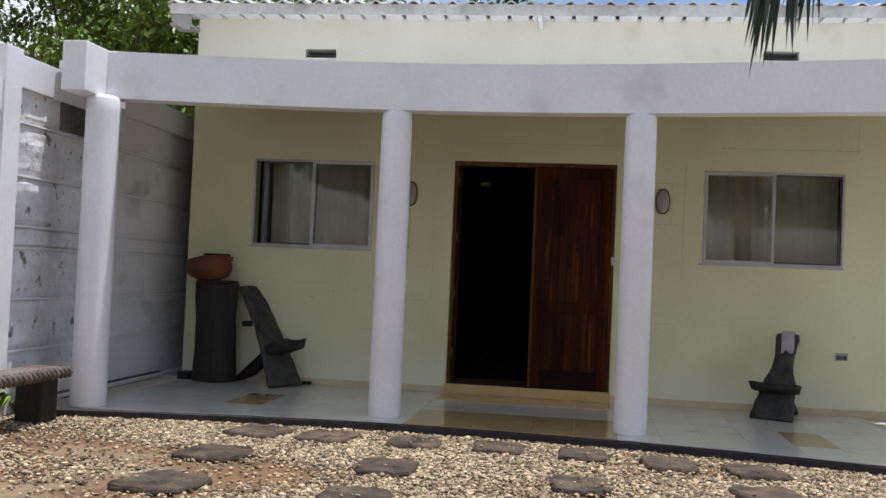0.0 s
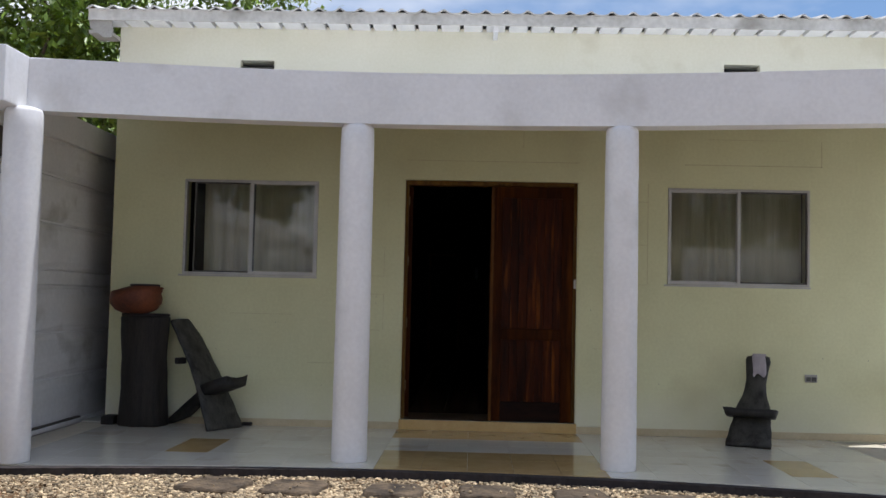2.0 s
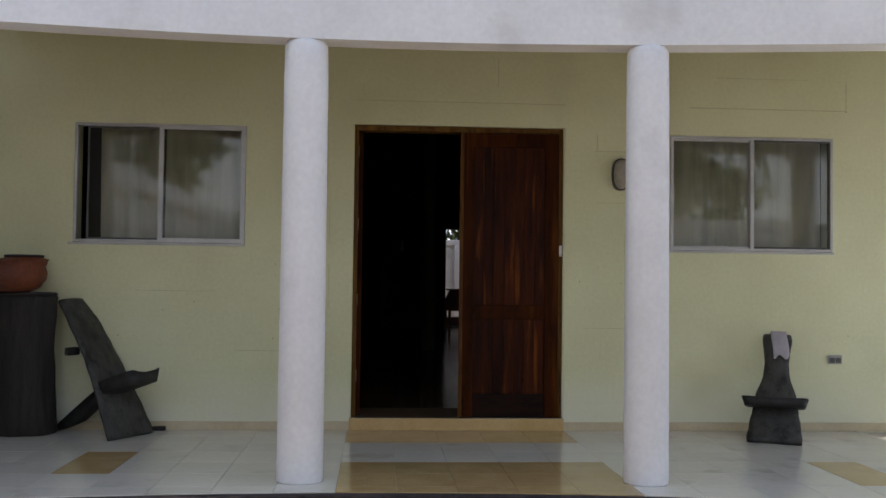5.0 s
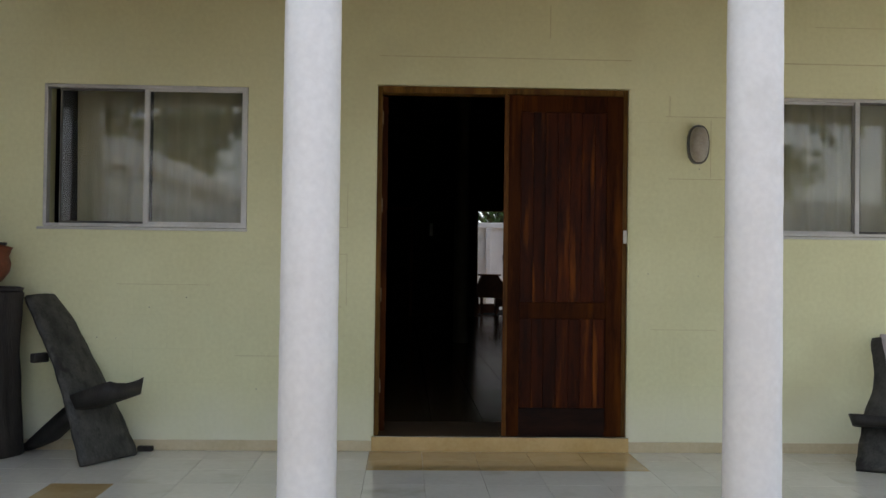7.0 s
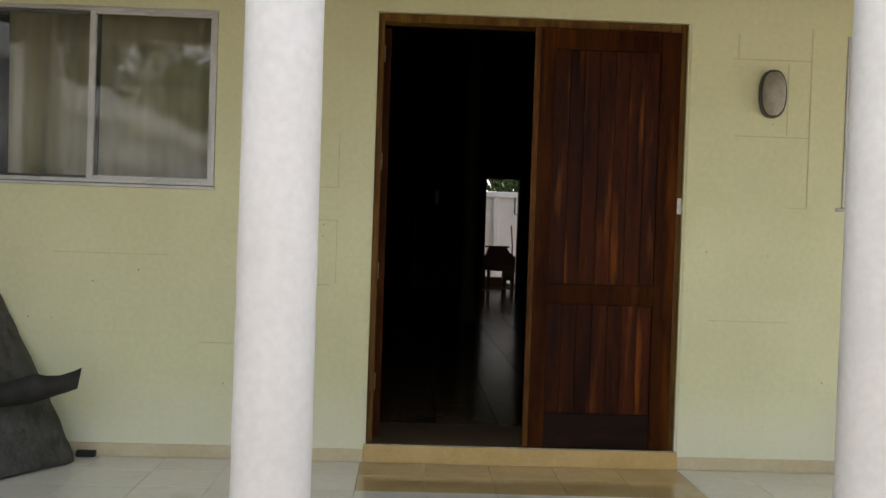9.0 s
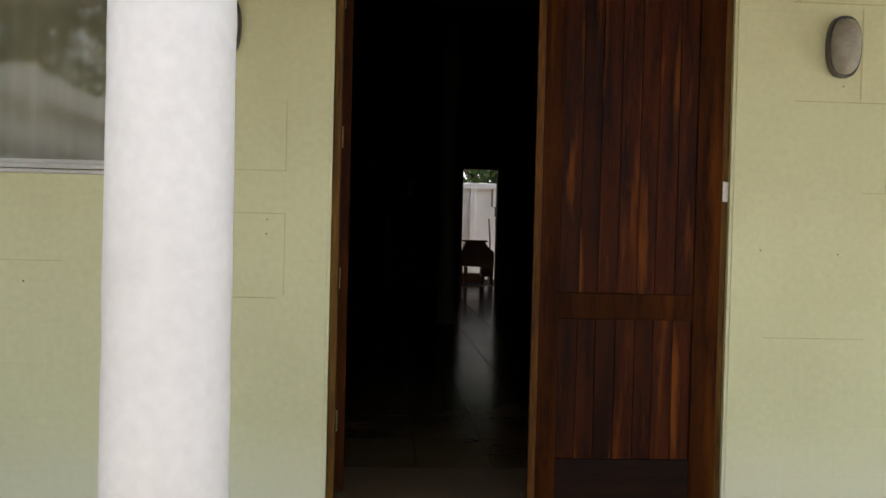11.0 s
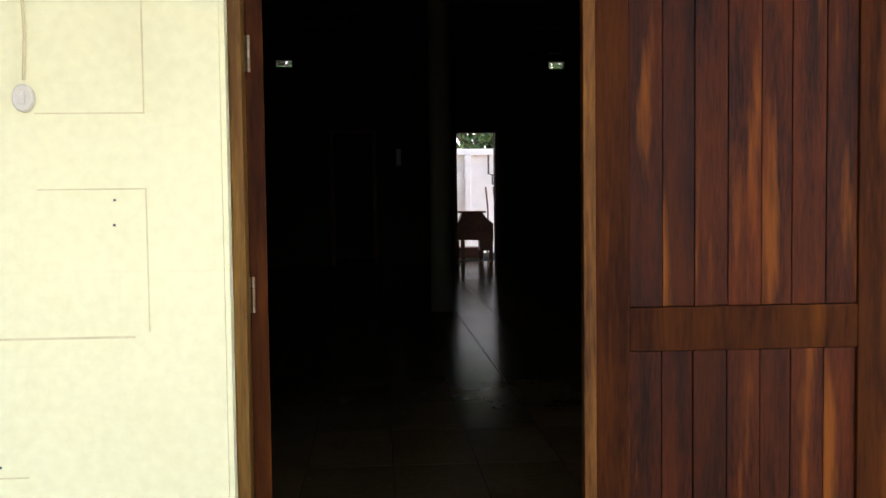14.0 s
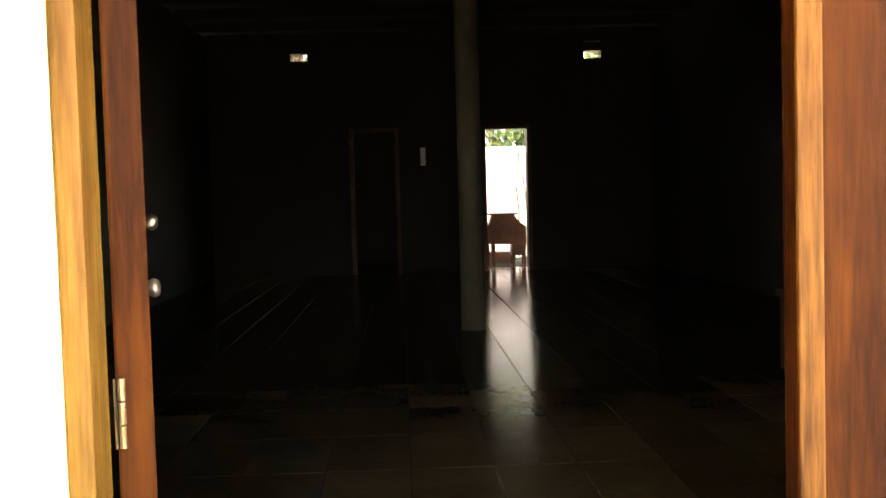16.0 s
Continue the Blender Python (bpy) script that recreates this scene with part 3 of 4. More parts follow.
part("stop", boxes(((0.712, 0.10, 0.09), (0.727, 0.12, 2.157)), bevel=0.002), FRAME, door)
part("strike_plate", boxes(((0.733, 0.017, 1.262), (0.757, 0.0245, 1.342)), bevel=0.002), STEEL, door, "small worn steel strike plate")


def door_leaf(label, place, free_side_knobs):
    """A leaf from its hinge at x = 0 to its free edge at x = 0.722; its outer face looks along -y."""
    leaf = thing("door_leaf", label, "door")
    W, H, T = 0.722, 2.06, 0.042
    S = 0.1
    for nm, lo, hi in (("stile", (0, 0, 0), (S, T, H)), ("stile", (W - S, 0, 0), (W, T, H)), ("rail", (S, 0.002, 0), (W - S, T - 0.002, 0.17)),
                       ("rail", (S, 0.002, 0.71), (W - S, T - 0.002, 0.808)), ("rail", (S, 0.002, H - 0.1), (W - S, T - 0.002, H))):
        part(nm, boxes((lo, hi), bevel=0.003), RAIL if nm == "rail" and lo[2] == 0 else STILE, leaf)
    rng = random.Random(len(label))
    for z0, z1 in ((0.17, 0.71), (0.808, H - 0.1)):
        back = part("panel", boxes(((S + 0.0005, T * 0.42, z0 + 0.0005), (W - S - 0.0005, T * 0.58, z1 - 0.0005))), STILE, leaf)
        cuts = [0] + sorted(rng.uniform(-0.008, 0.008) + i / 7 for i in range(1, 7)) + [1]
        for a, b in zip(cuts, cuts[1:]):
            x0, x1 = S + a * (W - 2 * S), S + b * (W - 2 * S)
            d = rng.uniform(0.006, 0.009)
            for lo, hi in ((d, T * 0.42 - 0.0003), (T * 0.58 + 0.0003, T - d)):
                part("plank", boxes(((x0 + 0.0010, lo, z0 + 0.001), (x1 - 0.0010, hi, z1 - 0.001)), bevel=0.0022), WOOD, back)
    if free_side_knobs:
        for z, r in ((1.05, 0.015), (0.93, 0.018)):
            knob = lathe([(r * 0.9, 0), (r * 0.9, 0.006), (0.009, 0.008), (0.009, 0.016), (r * 0.8, 0.021), (r, 0.029), (r * 0.75, 0.038), (0.006, 0.040)], 20)
            knob.transform(pose(W - 0.055, 0, z, 90))
            kn = part("knob", knob, STEEL, leaf, "round steel door knob", True)
            rose = lathe([(0.022, -0.002), (0.022, 0.003), (0.018, 0.0055)], 20)
            rose.transform(pose(W - 0.055, 0, z, 90))
            part("rose", rose, STEEL, kn, "", True)
    leaf.matrix_world = place
    return leaf


door_leaf("closed leaf of dark red hardwood planks, varnish worn", pose(0.7245, 0.042, 0.092) @ pose(0, 0, 0, 0, 0, 180) @ Matrix.Scale(1, 4), False)
left_leaf = door_leaf("open leaf of dark red hardwood planks swung into the house", pose(-0.705, 0.165, 0.092, 0, 0, 106) @ Matrix.Scale(1, 4), True)
strip = boxes(((-0.001, -0.009, 0.095), (0.026, -0.001, 2.15)), bevel=0.002)
tagged(part("cover_strip", strip, PALEWOOD, door), "lighter worn strip along the free edge of the leaf")
hinge_mat = surface("brass_hinge", (0.14, 0.10, 0.05), (0.36, 0.28, 0.18), 20, 90, 0.4, 0.1, metal=0.8)
for z in (0.33, 0.89, 1.44, 1.98):
    bm = bmesh.new()
    for k in range(3):
        tube([(-0.7375, 0.149, z + k * 0.028), (-0.7375, 0.149, z + k * 0.028 + 0.026)], 0.0045, 10, bm)
    add_box(bm, (-0.7445, 0.140, z), (-0.7425, 0.149, z + 0.082))
    h = tagged(finish("hinge", bm, hinge_mat), "worn brass butt hinge on the door jamb", "hinge", "door hinges")

# ---- windows ----
def window(name, x0, x1, mid, gap, label):
    w = thing(name, label, "window")
    w["kind"] = "structure"
    z0, z1, t = WIN_Z0, WIN_Z1, 0.022
    e = 0.002
    for nm, lo, hi in (("window_frame", (x0 + e, -0.006, z0 + e), (x0 + t, 0.055, z1 - e)), ("window_frame", (x1 - t, -0.006, z0 + e), (x1 - e, 0.055, z1 - e)),
                       ("window_frame", (x0 + t, -0.006, z1 - t), (x1 - t, 0.055, z1 - e)), ("window_frame", (x0 + t, -0.006, z0 + e), (x1 - t, 0.055, z0 + t))):
        part(nm, boxes((lo, hi), bevel=0.003), ALU, w)
    part("window_sill", boxes(((x0 - 0.03, -0.014, z0 - 0.016), (x1 + 0.004, -0.001, z0 - 0.001)), bevel=0.003), ALU, w)
    part("mullion", boxes(((mid - 0.014, 0.0, z0 + t), (mid + 0.014, 0.022, z1 - t)), bevel=0.002), ALU, w)
    for a, b, y in ((x0 + t + gap * 0.55, mid + gap * 0.3 - 0.004, 0.034), (mid + 0.004, x1 - t, 0.012)):
        s = 0.014
        sash = part("sash", boxes(((a, y - 0.008, z0 + t), (a + s, y + 0.008, z1 - t)), ((b - s, y - 0.008, z0 + t), (b, y + 0.008, z1 - t)), ((a + s, y - 0.008, z1 - t - s), (b - s, y + 0.008, z1 - t)), ((a + s, y - 0.008, z0 + t), (b - s, y + 0.008, z0 + t + s))), DARKPL if (a > mid - 0.01) == (gap == 0) else ALU, w)
        g = part("pane", boxes(((a + s, y - 0.002, z0 + t + s), (b - s, y + 0.002, z1 - t - s))), glass, sash)
        g.visible_shadow = False
    bm = bmesh.new()
    n = 160
    top, bot = [], []
    for i in range(n + 1):
        x = x0 + 0.02 + gap + (x1 - x0 - 0.04 - gap) * i / n
        y = 0.14 + (0.013 + 0.010 * math.sin(x * 7.3)) * math.sin(x * 47 + 3 * math.sin(x * 6)) + 0.012 * math.sin(x * 17 + 1)
        top.append(bm.verts.new((x, y * 0.6 + 0.055, z1 + 0.06)))
        bot.append(bm.verts.new((x + 0.012 * math.sin(x * 14), y, z0 - 0.12)))
    for i in range(n):
        bm.faces.new((top[i], top[i + 1], bot[i + 1], bot[i]))
    c = tagged(finish("curtain", bm, CURTAIN, True), "greyish cream curtain hanging in folds behind the window", "curtain", "window curtains")
    c.modifiers.new("thick", "SOLIDIFY").thickness = 0.003
    rod = tagged(finish("curtain_rod", tube([(x0 - 0.1, 0.245, z1 + 0.09), (x1 + 0.1, 0.245, z1 + 0.09)], 0.01), STEEL, True), "plain steel curtain rod above the window", "curtain rod")
    c.location.y = 0.035
    return w


window("window_1", *WIN_L, -2.14, 0.115, "sliding aluminium window with a drawn curtain")
window("window_2", *WIN_R, 2.17, 0.0, "sliding aluminium window with a drawn curtain")
# Added slats, dark in colour to stand for the vents' shaded void.
bm = bmesh.new()
for x0, x1, z in ((-2.28, -1.975, 3.165), (2.03, 2.345, 3.19)):
    for k in range(2):
        add_box(bm, (x0 + 0.002, 0.03 + 0.05 * k, z + 0.022 + 0.034 * k), (x1 - 0.002, 0.075 + 0.05 * k, z + 0.03 + 0.034 * k))
structure("vent_void_slats", bm, DARKPL, "added slats coloured dark for the shaded void of the high wall vents")
bm = bmesh.new()
for x0, x1, z in ((-1.96, -1.71, 3.21), (2.33, 2.58, 3.165)):
    add_box(bm, (x0 + 0.002, BACK + 0.05, z + 0.05), (x1 - 0.002, BACK + 0.1, z + 0.06))
structure("vent_bars", bm, PLASTIC)

# ---- wall fittings ----
def wall_lamp(x):
    lamp = thing("wall_lamp", "oval grey bulkhead lamp with a wire guard on the cream wall", "wall lamp", "lamps beside the door", (x, 0, 1.868))
    def oval(w, h, n=28):
        return [(w * math.copysign(abs(math.cos(a)) ** 0.75, math.cos(a)), h * math.copysign(abs(math.sin(a)) ** 0.9, math.sin(a))) for a in (math.tau * i / n for i in range(n))]
    part("base", prism(oval(0.066, 0.118), 0.03, m=pose(0, -0.031, 0)), DARKPL, lamp)
    bm = bmesh.new()
    rings = [[bm.verts.new((px * s, -0.031 - d, pz * s)) for px, pz in oval(0.056, 0.107)] for s, d in ((1, 0), (0.97, 0.018), (0.85, 0.034), (0.6, 0.044), (0.2, 0.048))]
    for a, b in zip(rings, rings[1:]):
        for i in range(28):
            bm.faces.new((a[i], a[(i + 1) % 28], b[(i + 1) % 28], b[i]))
    bm.faces.new(rings[-1])
    lens = part("lens", bm, LENS, lamp, "frosted dusty lamp glass", True)
    bm = bmesh.new()
    for k in (-0.06, 0, 0.06):
        w = 0.058 * math.sqrt(max(0.1, 1 - (k / 0.115) ** 2))
        tube([(-w, -0.03, k), (-w * 0.7, -0.062, k), (0, -0.082, k), (w * 0.7, -0.062, k), (w, -0.03, k)], 0.0015, 5, bm)
    part("guard", bm, PLASTIC, lens)
    return lamp


CASE = surface("aged_switch_plastic", (0.50, 0.49, 0.42), (0.62, 0.61, 0.53), 8, 60, 0.5, 0.05)
wall_lamp(1.178)
wall_lamp(-1.178)
sw = thing("wall_switch", "small round-cornered white switch on the cream wall", "switch", at=(-1.184, 0, 1.367))
plate = part("plate", lathe([(0.030, 0), (0.030, 0.012), (0.026, 0.017)], 12), CASE, sw)
plate.matrix_basis = pose(0, -0.0005, 0, 90) @ Matrix.Diagonal((0.75, 1.0, 1.0, 1.0))
part("rocker", boxes(((-0.009, -0.014, 0.0155), (0.009, 0.014, 0.021)), bevel=0.002), CASE, plate)
tagged(finish("lamp_cable", tube([(-1.18, -0.004, 1.76), (-1.182, -0.004, 1.6), (-1.179, -0.004, 1.5), (-1.184, -0.004, 1.405)], 0.0035, 6), surface("painted_cable", (0.5, 0.46, 0.26), (0.6, 0.56, 0.34), 9, 50, 0.7, 0)), "thin painted cable running down from lamp to switch", "cable")
ol = thing("wall_socket", "grey double socket low on the cream wall", "socket", at=(2.795, 0, 0.528))
plate = part("plate", boxes(((-0.052, -0.014, -0.033), (0.052, -0.0005, 0.033)), bevel=0.004), PLASTIC, ol)
part("socket_face", boxes(((-0.043, -0.019, -0.024), (-0.003, -0.0145, 0.012)), ((0.003, -0.019, -0.024), (0.043, -0.0145, 0.012)), bevel=0.002), DARKPL, plate)
tap = thing("garden_tap", "old brass tap on a riser pipe at the wall corner", "tap", at=(3.46, 0, 0))
pipe = part("pipe", tube([(0, -0.03, 0.001), (0, -0.03, 0.42), (0, -0.03, 0.46)], 0.009, 10), PLASTIC, tap, "", True)
part("spout", tube([(0, -0.03, 0.46), (0, -0.07, 0.475), (0, -0.11, 0.46), (0, -0.12, 0.43)], 0.013, 10), RUBBER, pipe, "", True)
part("tap_handle", boxes(((-0.03, -0.075, 0.49), (0.03, -0.06, 0.505)), bevel=0.004), RUBBER, pipe)
tagged(finish("garden_hose", tube([(3.46, -0.12, 0.428), (3.465, -0.14, 0.36), (3.48, -0.2, 0.22), (3.505, -0.29, 0.1), (3.54, -0.42, 0.035), (3.6, -0.6, 0.012), (3.75, -0.8, 0.012), (4.1, -0.9, -0.045), (4.7, -0.7, -0.047), (5.0, -0.1, -0.047), (4.4, 0.2, -0.047), (3.9, -0.2, -0.047), (4.05, -0.55, -0.033)], 0.012, 8), RUBBER, True), "black rubber hose curling from the tap onto the path", "hose")

# ---- carved plank chairs ----
def plank_chair(label, place, height, width, lean, waist, seat_w, seat_z, seat_len, cloth):
    """Two slotted planks pushed through each other; it faces -y, its foot at the origin."""
    chair = thing("plank_chair", label, "chair", "carved plank chairs")
    length = math.hypot(height, lean)
    tilt = math.degrees(math.atan2(lean, height))
    w = width / 2
    prof = [(0, w), (0.06, w * 1.02), (0.34, w * 0.84), (0.44, w * 0.80), (0.52, w * waist[0]), (0.64, w * waist[1]), (0.78, w * waist[2]), (0.93, w * waist[3]), (0.99, w * waist[3]), (1.0, w * waist[3] * 0.93)]
    rng = random.Random(len(label))
    m = pose(0, 0, 0.012, -tilt)
    bm = bmesh.new()
    cols = 8
    grid = {}
    rows = 26
    for side in (0, 1):
        for i in range(rows + 1):
            t = i / rows
            hw = np.interp(t, [p[0] for p in prof], [p[1] for p in prof]) * (1 + 0.02 * math.sin(t * 40 + side))
            for j in range(cols + 1):
                u = j / cols * 2 - 1
                bow = (0.035 if cloth else -0.035) * math.sin(math.pi * t) - 0.018 * (1 - u * u)
                thick = 0.036 - 0.016 * abs(u) ** 4
                grid[side, i, j] = bm.verts.new(m @ Vector((u * hw, bow + (thick if side else 0) + 0.002 * noise.noise(Vector((u * 4, t * 12, side))), t * length)))
    for i in range(rows):
        for j in range(cols):
            bm.faces.new((grid[0, i, j], grid[0, i, j + 1], grid[0, i + 1, j + 1], grid[0, i + 1, j]))
            bm.faces.new((grid[1, i, j], grid[1, i + 1, j], grid[1, i + 1, j + 1], grid[1, i, j + 1]))
        for j in (0, cols):
            bm.faces.new((grid[0, i, j], grid[0, i + 1, j], grid[1, i + 1, j], grid[1, i, j]))
    for i in (0, rows):
        for j in range(cols):
            bm.faces.new((grid[0, i, j], grid[0, i, j + 1], grid[1, i, j + 1], grid[1, i, j]))
    part("backrest", bm, GREYWOOD, chair, "grey weathered plank", True)
    # the seat plank, from its wide front through the slot down to its tail on the floor
    slot_y = lean * seat_z / height - (0.0 if cloth else 0.03)
    front = Vector((0, slot_y - seat_len * 0.5, seat_z + (0.035 if cloth else 0.10)))
    tail = Vector((0, slot_y + (seat_z + 0.02) * 1.25, 0.014))
    mid = Vector((0, slot_y + 0.02, seat_z - 0.005))
    bm = bmesh.new()
    dish = 0.006 if cloth else 0.022
    line = [front, front.lerp(mid, 0.08), front.lerp(mid, 0.5), front.lerp(mid, 0.9), mid, mid.lerp(tail, 0.15), mid.lerp(tail, 0.6), tail]
    half = [seat_w * 0.40, seat_w * 0.48, seat_w * 0.5, seat_w * 0.46, seat_w * 0.2, seat_w * 0.2, seat_w * 0.22, seat_w * 0.22]
    rings = []
    for p, h in zip(line, half):
        ring = []
        for u in (-1, -0.6, 0, 0.6, 1):
            ring.append(bm.verts.new(p + Vector((u * h, 0, dish * u * u + 0.004))))
        for u in (1, 0.6, 0, -0.6, -1):
            ring.append(bm.verts.new(p + Vector((u * h * 0.90, 0.008, (-0.056 if cloth else -0.08) + dish * 0.6 * u * u))))
        rings.append(ring)
    for a, b in zip(rings, rings[1:]):
        for k in range(10):
            bm.faces.new((a[k], b[k], b[(k + 1) % 10], a[(k + 1) % 10]))
    bm.faces.new(rings[0]), bm.faces.new(rings[-1][::-1])
    lowest = min(v.co.z for v in bm.verts)
    for v in bm.verts:
        if v.co.z < 0.001:
            v.co.z = 0.001
    part("seat", bm, BLACKWOOD, chair, "dished plank seat", True)
    if not cloth:
        part("peg", boxes(((-w * 1.02, lean * 0.64 + 0.02, height * 0.60), (-w * 0.5, lean * 0.64 + 0.06, height * 0.66)), bevel=0.01), BLACKWOOD, chair)
    chair.matrix_world = place
    return chair


right_chair = plank_chair("short dark plank chair by the wall, cloth over its top", pose(2.09, -0.60, 0.0, 0, 0, -25), 0.70, 0.35, 0.5, (0.64, 0.49, 0.47, 0.57), 0.44, 0.27, 0.30, True)
left_chair = plank_chair("tall dark carved plank chair beside the wooden drum", pose(-2.215, -0.35, 0.0, 0, 0, 60), 0.90, 0.40, 0.57, (0.74, 0.70, 0.68, 0.62), 0.31, 0.34, 0.60, False)
# cloth draped over the short chair
bm = bmesh.new()
path = [(-0.075, 0.70), (-0.085, 0.728), (-0.105, 0.738), (-0.135, 0.736), (-0.165, 0.722), (-0.185, 0.695), (-0.21, 0.66), (-0.235, 0.625), (-0.26, 0.59), (-0.275, 0.565)]
g = [[bm.verts.new((2.168 + 0.014 * k * 0.3 + u * 0.0155 + 0.004 * math.sin(k + u), y - 0.012 + 0.004 * math.sin(u * 2.2 + k * 0.5), z - (0.018 * math.sin(u * 1.3 + 1) if k == 9 else 0))) for u in range(8)] for k, (y, z) in enumerate(path)]
for a, b in zip(g, g[1:]):
    for j in range(7):
        bm.faces.new((a[j], a[j + 1], b[j + 1], b[j]))
cl = tagged(finish("cloth", bm, CLOTH, True), "small lilac grey cloth draped over the top of the short chair", "cloth")
cl.modifiers.new("thick", "SOLIDIFY").thickness = 0.004
cl.matrix_world = pose(2.09, -0.60, 0.0, 0, 0, -25) @ pose(-2.225, 0.63, 0)

# ---- wooden drum with the clay pot, and the things behind it ----
rng = random.Random(9)
rings = [(0.205, 0.0), (0.22, 0.015)] + [(0.215 - 0.02 * math.sin(math.pi * z / 0.95) + rng.uniform(-0.004, 0.004), z) for z in (0.1, 0.2, 0.32, 0.45, 0.58, 0.7, 0.8, 0.88)] + [(0.213, 0.925), (0.20, 0.94)]
bm = lathe(rings, 36)
for v in bm.verts:
    a = math.atan2(v.co.y, v.co.x)
    k = 1 + 0.03 * math.sin(7 * a + 3 * v.co.z) + 0.018 * math.sin(17 * a) + 0.06 * noise.noise(Vector((math.cos(a) * 2, math.sin(a) * 2, v.co.z * 2)))
    v.co.x, v.co.y = v.co.x * k, v.co.y * k * 0.72
drum = thing("wooden_drum", "tall dark wooden drum carved from a trunk, in the shaded corner", "drum", at=(-2.985, -0.19, 0))
body = part("drum_body", bm, LOG, drum, "", True)
bm = lathe([(0.17, 0.941), (0.205, 0.9415), (0.208, 0.955), (0.19, 0.962), (0.16, 0.962)], 30)
for v in bm.verts:
    v.co.y *= 0.74
part("drum_rim", bm, KERB, body, "", True)
pot = thing("clay_pot", "squat burnt-orange clay pot with a dark mouth on the drum", "pot", at=(-3.06, -0.245, 0.964))
bm = lathe([(0.11, 0.0), (0.175, 0.03), (0.215, 0.085), (0.222, 0.13), (0.205, 0.185), (0.16, 0.222), (0.12, 0.232), (0.118, 0.245), (0.10, 0.245), (0.10, 0.22), (0.15, 0.2), (0.19, 0.13), (0.15, 0.04), (0.02, 0.02)], 34)
for v in bm.verts:
    if v.co.z > 0.2:
        v.co.x += 0.075
        v.co.z += 0.0
body = part("pot_body", bm, CLAY, pot, "", True)
part("pot_lip", lathe([(0.10, 0.235), (0.125, 0.235), (0.128, 0.25), (0.10, 0.252)], 28, cx=0.075), KERB, body, "blackened rim", True)
tagged(finish("small_block", boxes(((-3.33, -0.24, 0.001), (-3.22, -0.08, 0.075)), bevel=0.012), LOG), "small dark wooden block on the floor by the drum", "block")
tagged(finish("small_block", boxes(((-2.15, -0.06, 0.001), (-2.06, -0.02, 0.03)), bevel=0.006), LOG), "flat dark wooden offcut on the floor by the wall", "block")

# ---- bench ----
bench = thing("garden_bench", "low weathered bench with a notched rope-like edge on dark block legs", "bench", at=(-3.38, -3.6, 0))
bm = boxes(((-0.06, -1.05, 0.255), (0.2, 1.05, 0.325)), bevel=0.02)
bench_seat = part("seat", bm, surface("weathered_bench", (0.09, 0.07, 0.055), (0.22, 0.18, 0.15), 5, 40, 0.9, 0.6), bench)
bm = bmesh.new()
for i in range(36):
    y = -1.04 + i * 0.0585
    tube([(0.185, y, 0.326), (0.215, y + 0.012, 0.31), (0.222, y + 0.03, 0.285), (0.205, y + 0.045, 0.258)], [0.016, 0.022, 0.022, 0.016], 7, bm)
part("rope_edge", bm, surface("rope_edge", (0.05, 0.04, 0.03), (0.2, 0.16, 0.13), 9, 40, 0.9, 0.6), bench_seat, "slanting notches along the edge", True)
# Block legs, much darker than the seat.
for y in (-0.85, 0.04, 0.89):
    part("leg", boxes(((-0.05, y - 0.1, GROUND - 0.01), (0.16, y + 0.1, 0.254)), bevel=0.012), LOG, bench, "dark timber block")


def leaf_blades(n, rng, reach, width, up):
    bm = bmesh.new()
    for i in range(n):
        a = rng.uniform(0, math.tau)
        d = Vector((math.cos(a), math.sin(a), 0))
        s = Vector((-d.y, d.x, 0))
        L, lift = reach * rng.uniform(0.6, 1), up * rng.uniform(0.6, 1.2)
        prev = None
        for k in range(6):
            t = k / 5
            p = d * L * t + Vector((0, 0, lift * math.sin(t * 2.1)))
            w = width * math.sin(math.pi * min(1, t + 0.12)) * 0.5
            pair = (bm.verts.new(p + s * w), bm.verts.new(p - s * w))
            if prev:
                bm.faces.new((prev[0], prev[1], pair[1], pair[0]))
            prev = pair
    return bm


rng = random.Random(4)
for x, y in ((-3.62, -2.75), (-3.62, -3.2), (-3.66, -2.45)):
    pl = thing("low_plant", "small leafy green plant by the foot of the boundary wall", "plant", "plants behind the bench", (x, y, GROUND))
    part("leaves", leaf_blades(16, rng, 0.24, 0.05, 0.2), LEAF, pl)

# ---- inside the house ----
# Cream column, its colour darkened so it sinks into the hall's shade.
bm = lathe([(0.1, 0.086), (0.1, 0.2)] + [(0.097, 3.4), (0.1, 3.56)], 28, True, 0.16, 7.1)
structure("inner_column", bm, surface("shaded_column_cream", (0.07, 0.07, 0.04), (0.11, 0.105, 0.065), 3, 30, 0.8, 0.1), "slim round cream column in the hall, shade put into its colour", True)
tagged(finish("wall_socket_strip", boxes(((-0.11, BACK - 0.02, 1.66), (-0.035, BACK - 0.001, 1.92)), bevel=0.005), WHITE), "narrow white switch strip on the inner wall", "switch")
fr = bmesh.new()
for x0, x1 in ((0.85, 1.455), (-1.085, -0.485)):
    for lo, hi in (((x0 - 0.06, BACK - 0.02, 0.086), (x0 - 0.001, BACK - 0.001, 2.22)), ((x1 + 0.001, BACK - 0.02, 0.086), (x1 + 0.06, BACK - 0.001, 2.22)), ((x0, BACK - 0.02, 2.166), (x1, BACK - 0.001, 2.22))):
        add_box(fr, lo, hi, 0.003)
structure("inner_door_trim", fr, TABLEW, "brown architraves round the inner doorways")
# Added box that darkens the bright gap between the desk legs.
tagged(finish("crate", boxes(((0.94, 15.1, 0.087), (1.44, 15.5, 0.27)), bevel=0.01), TABLEW), "low dark box added to darken the gap under the yard desk", "crate")
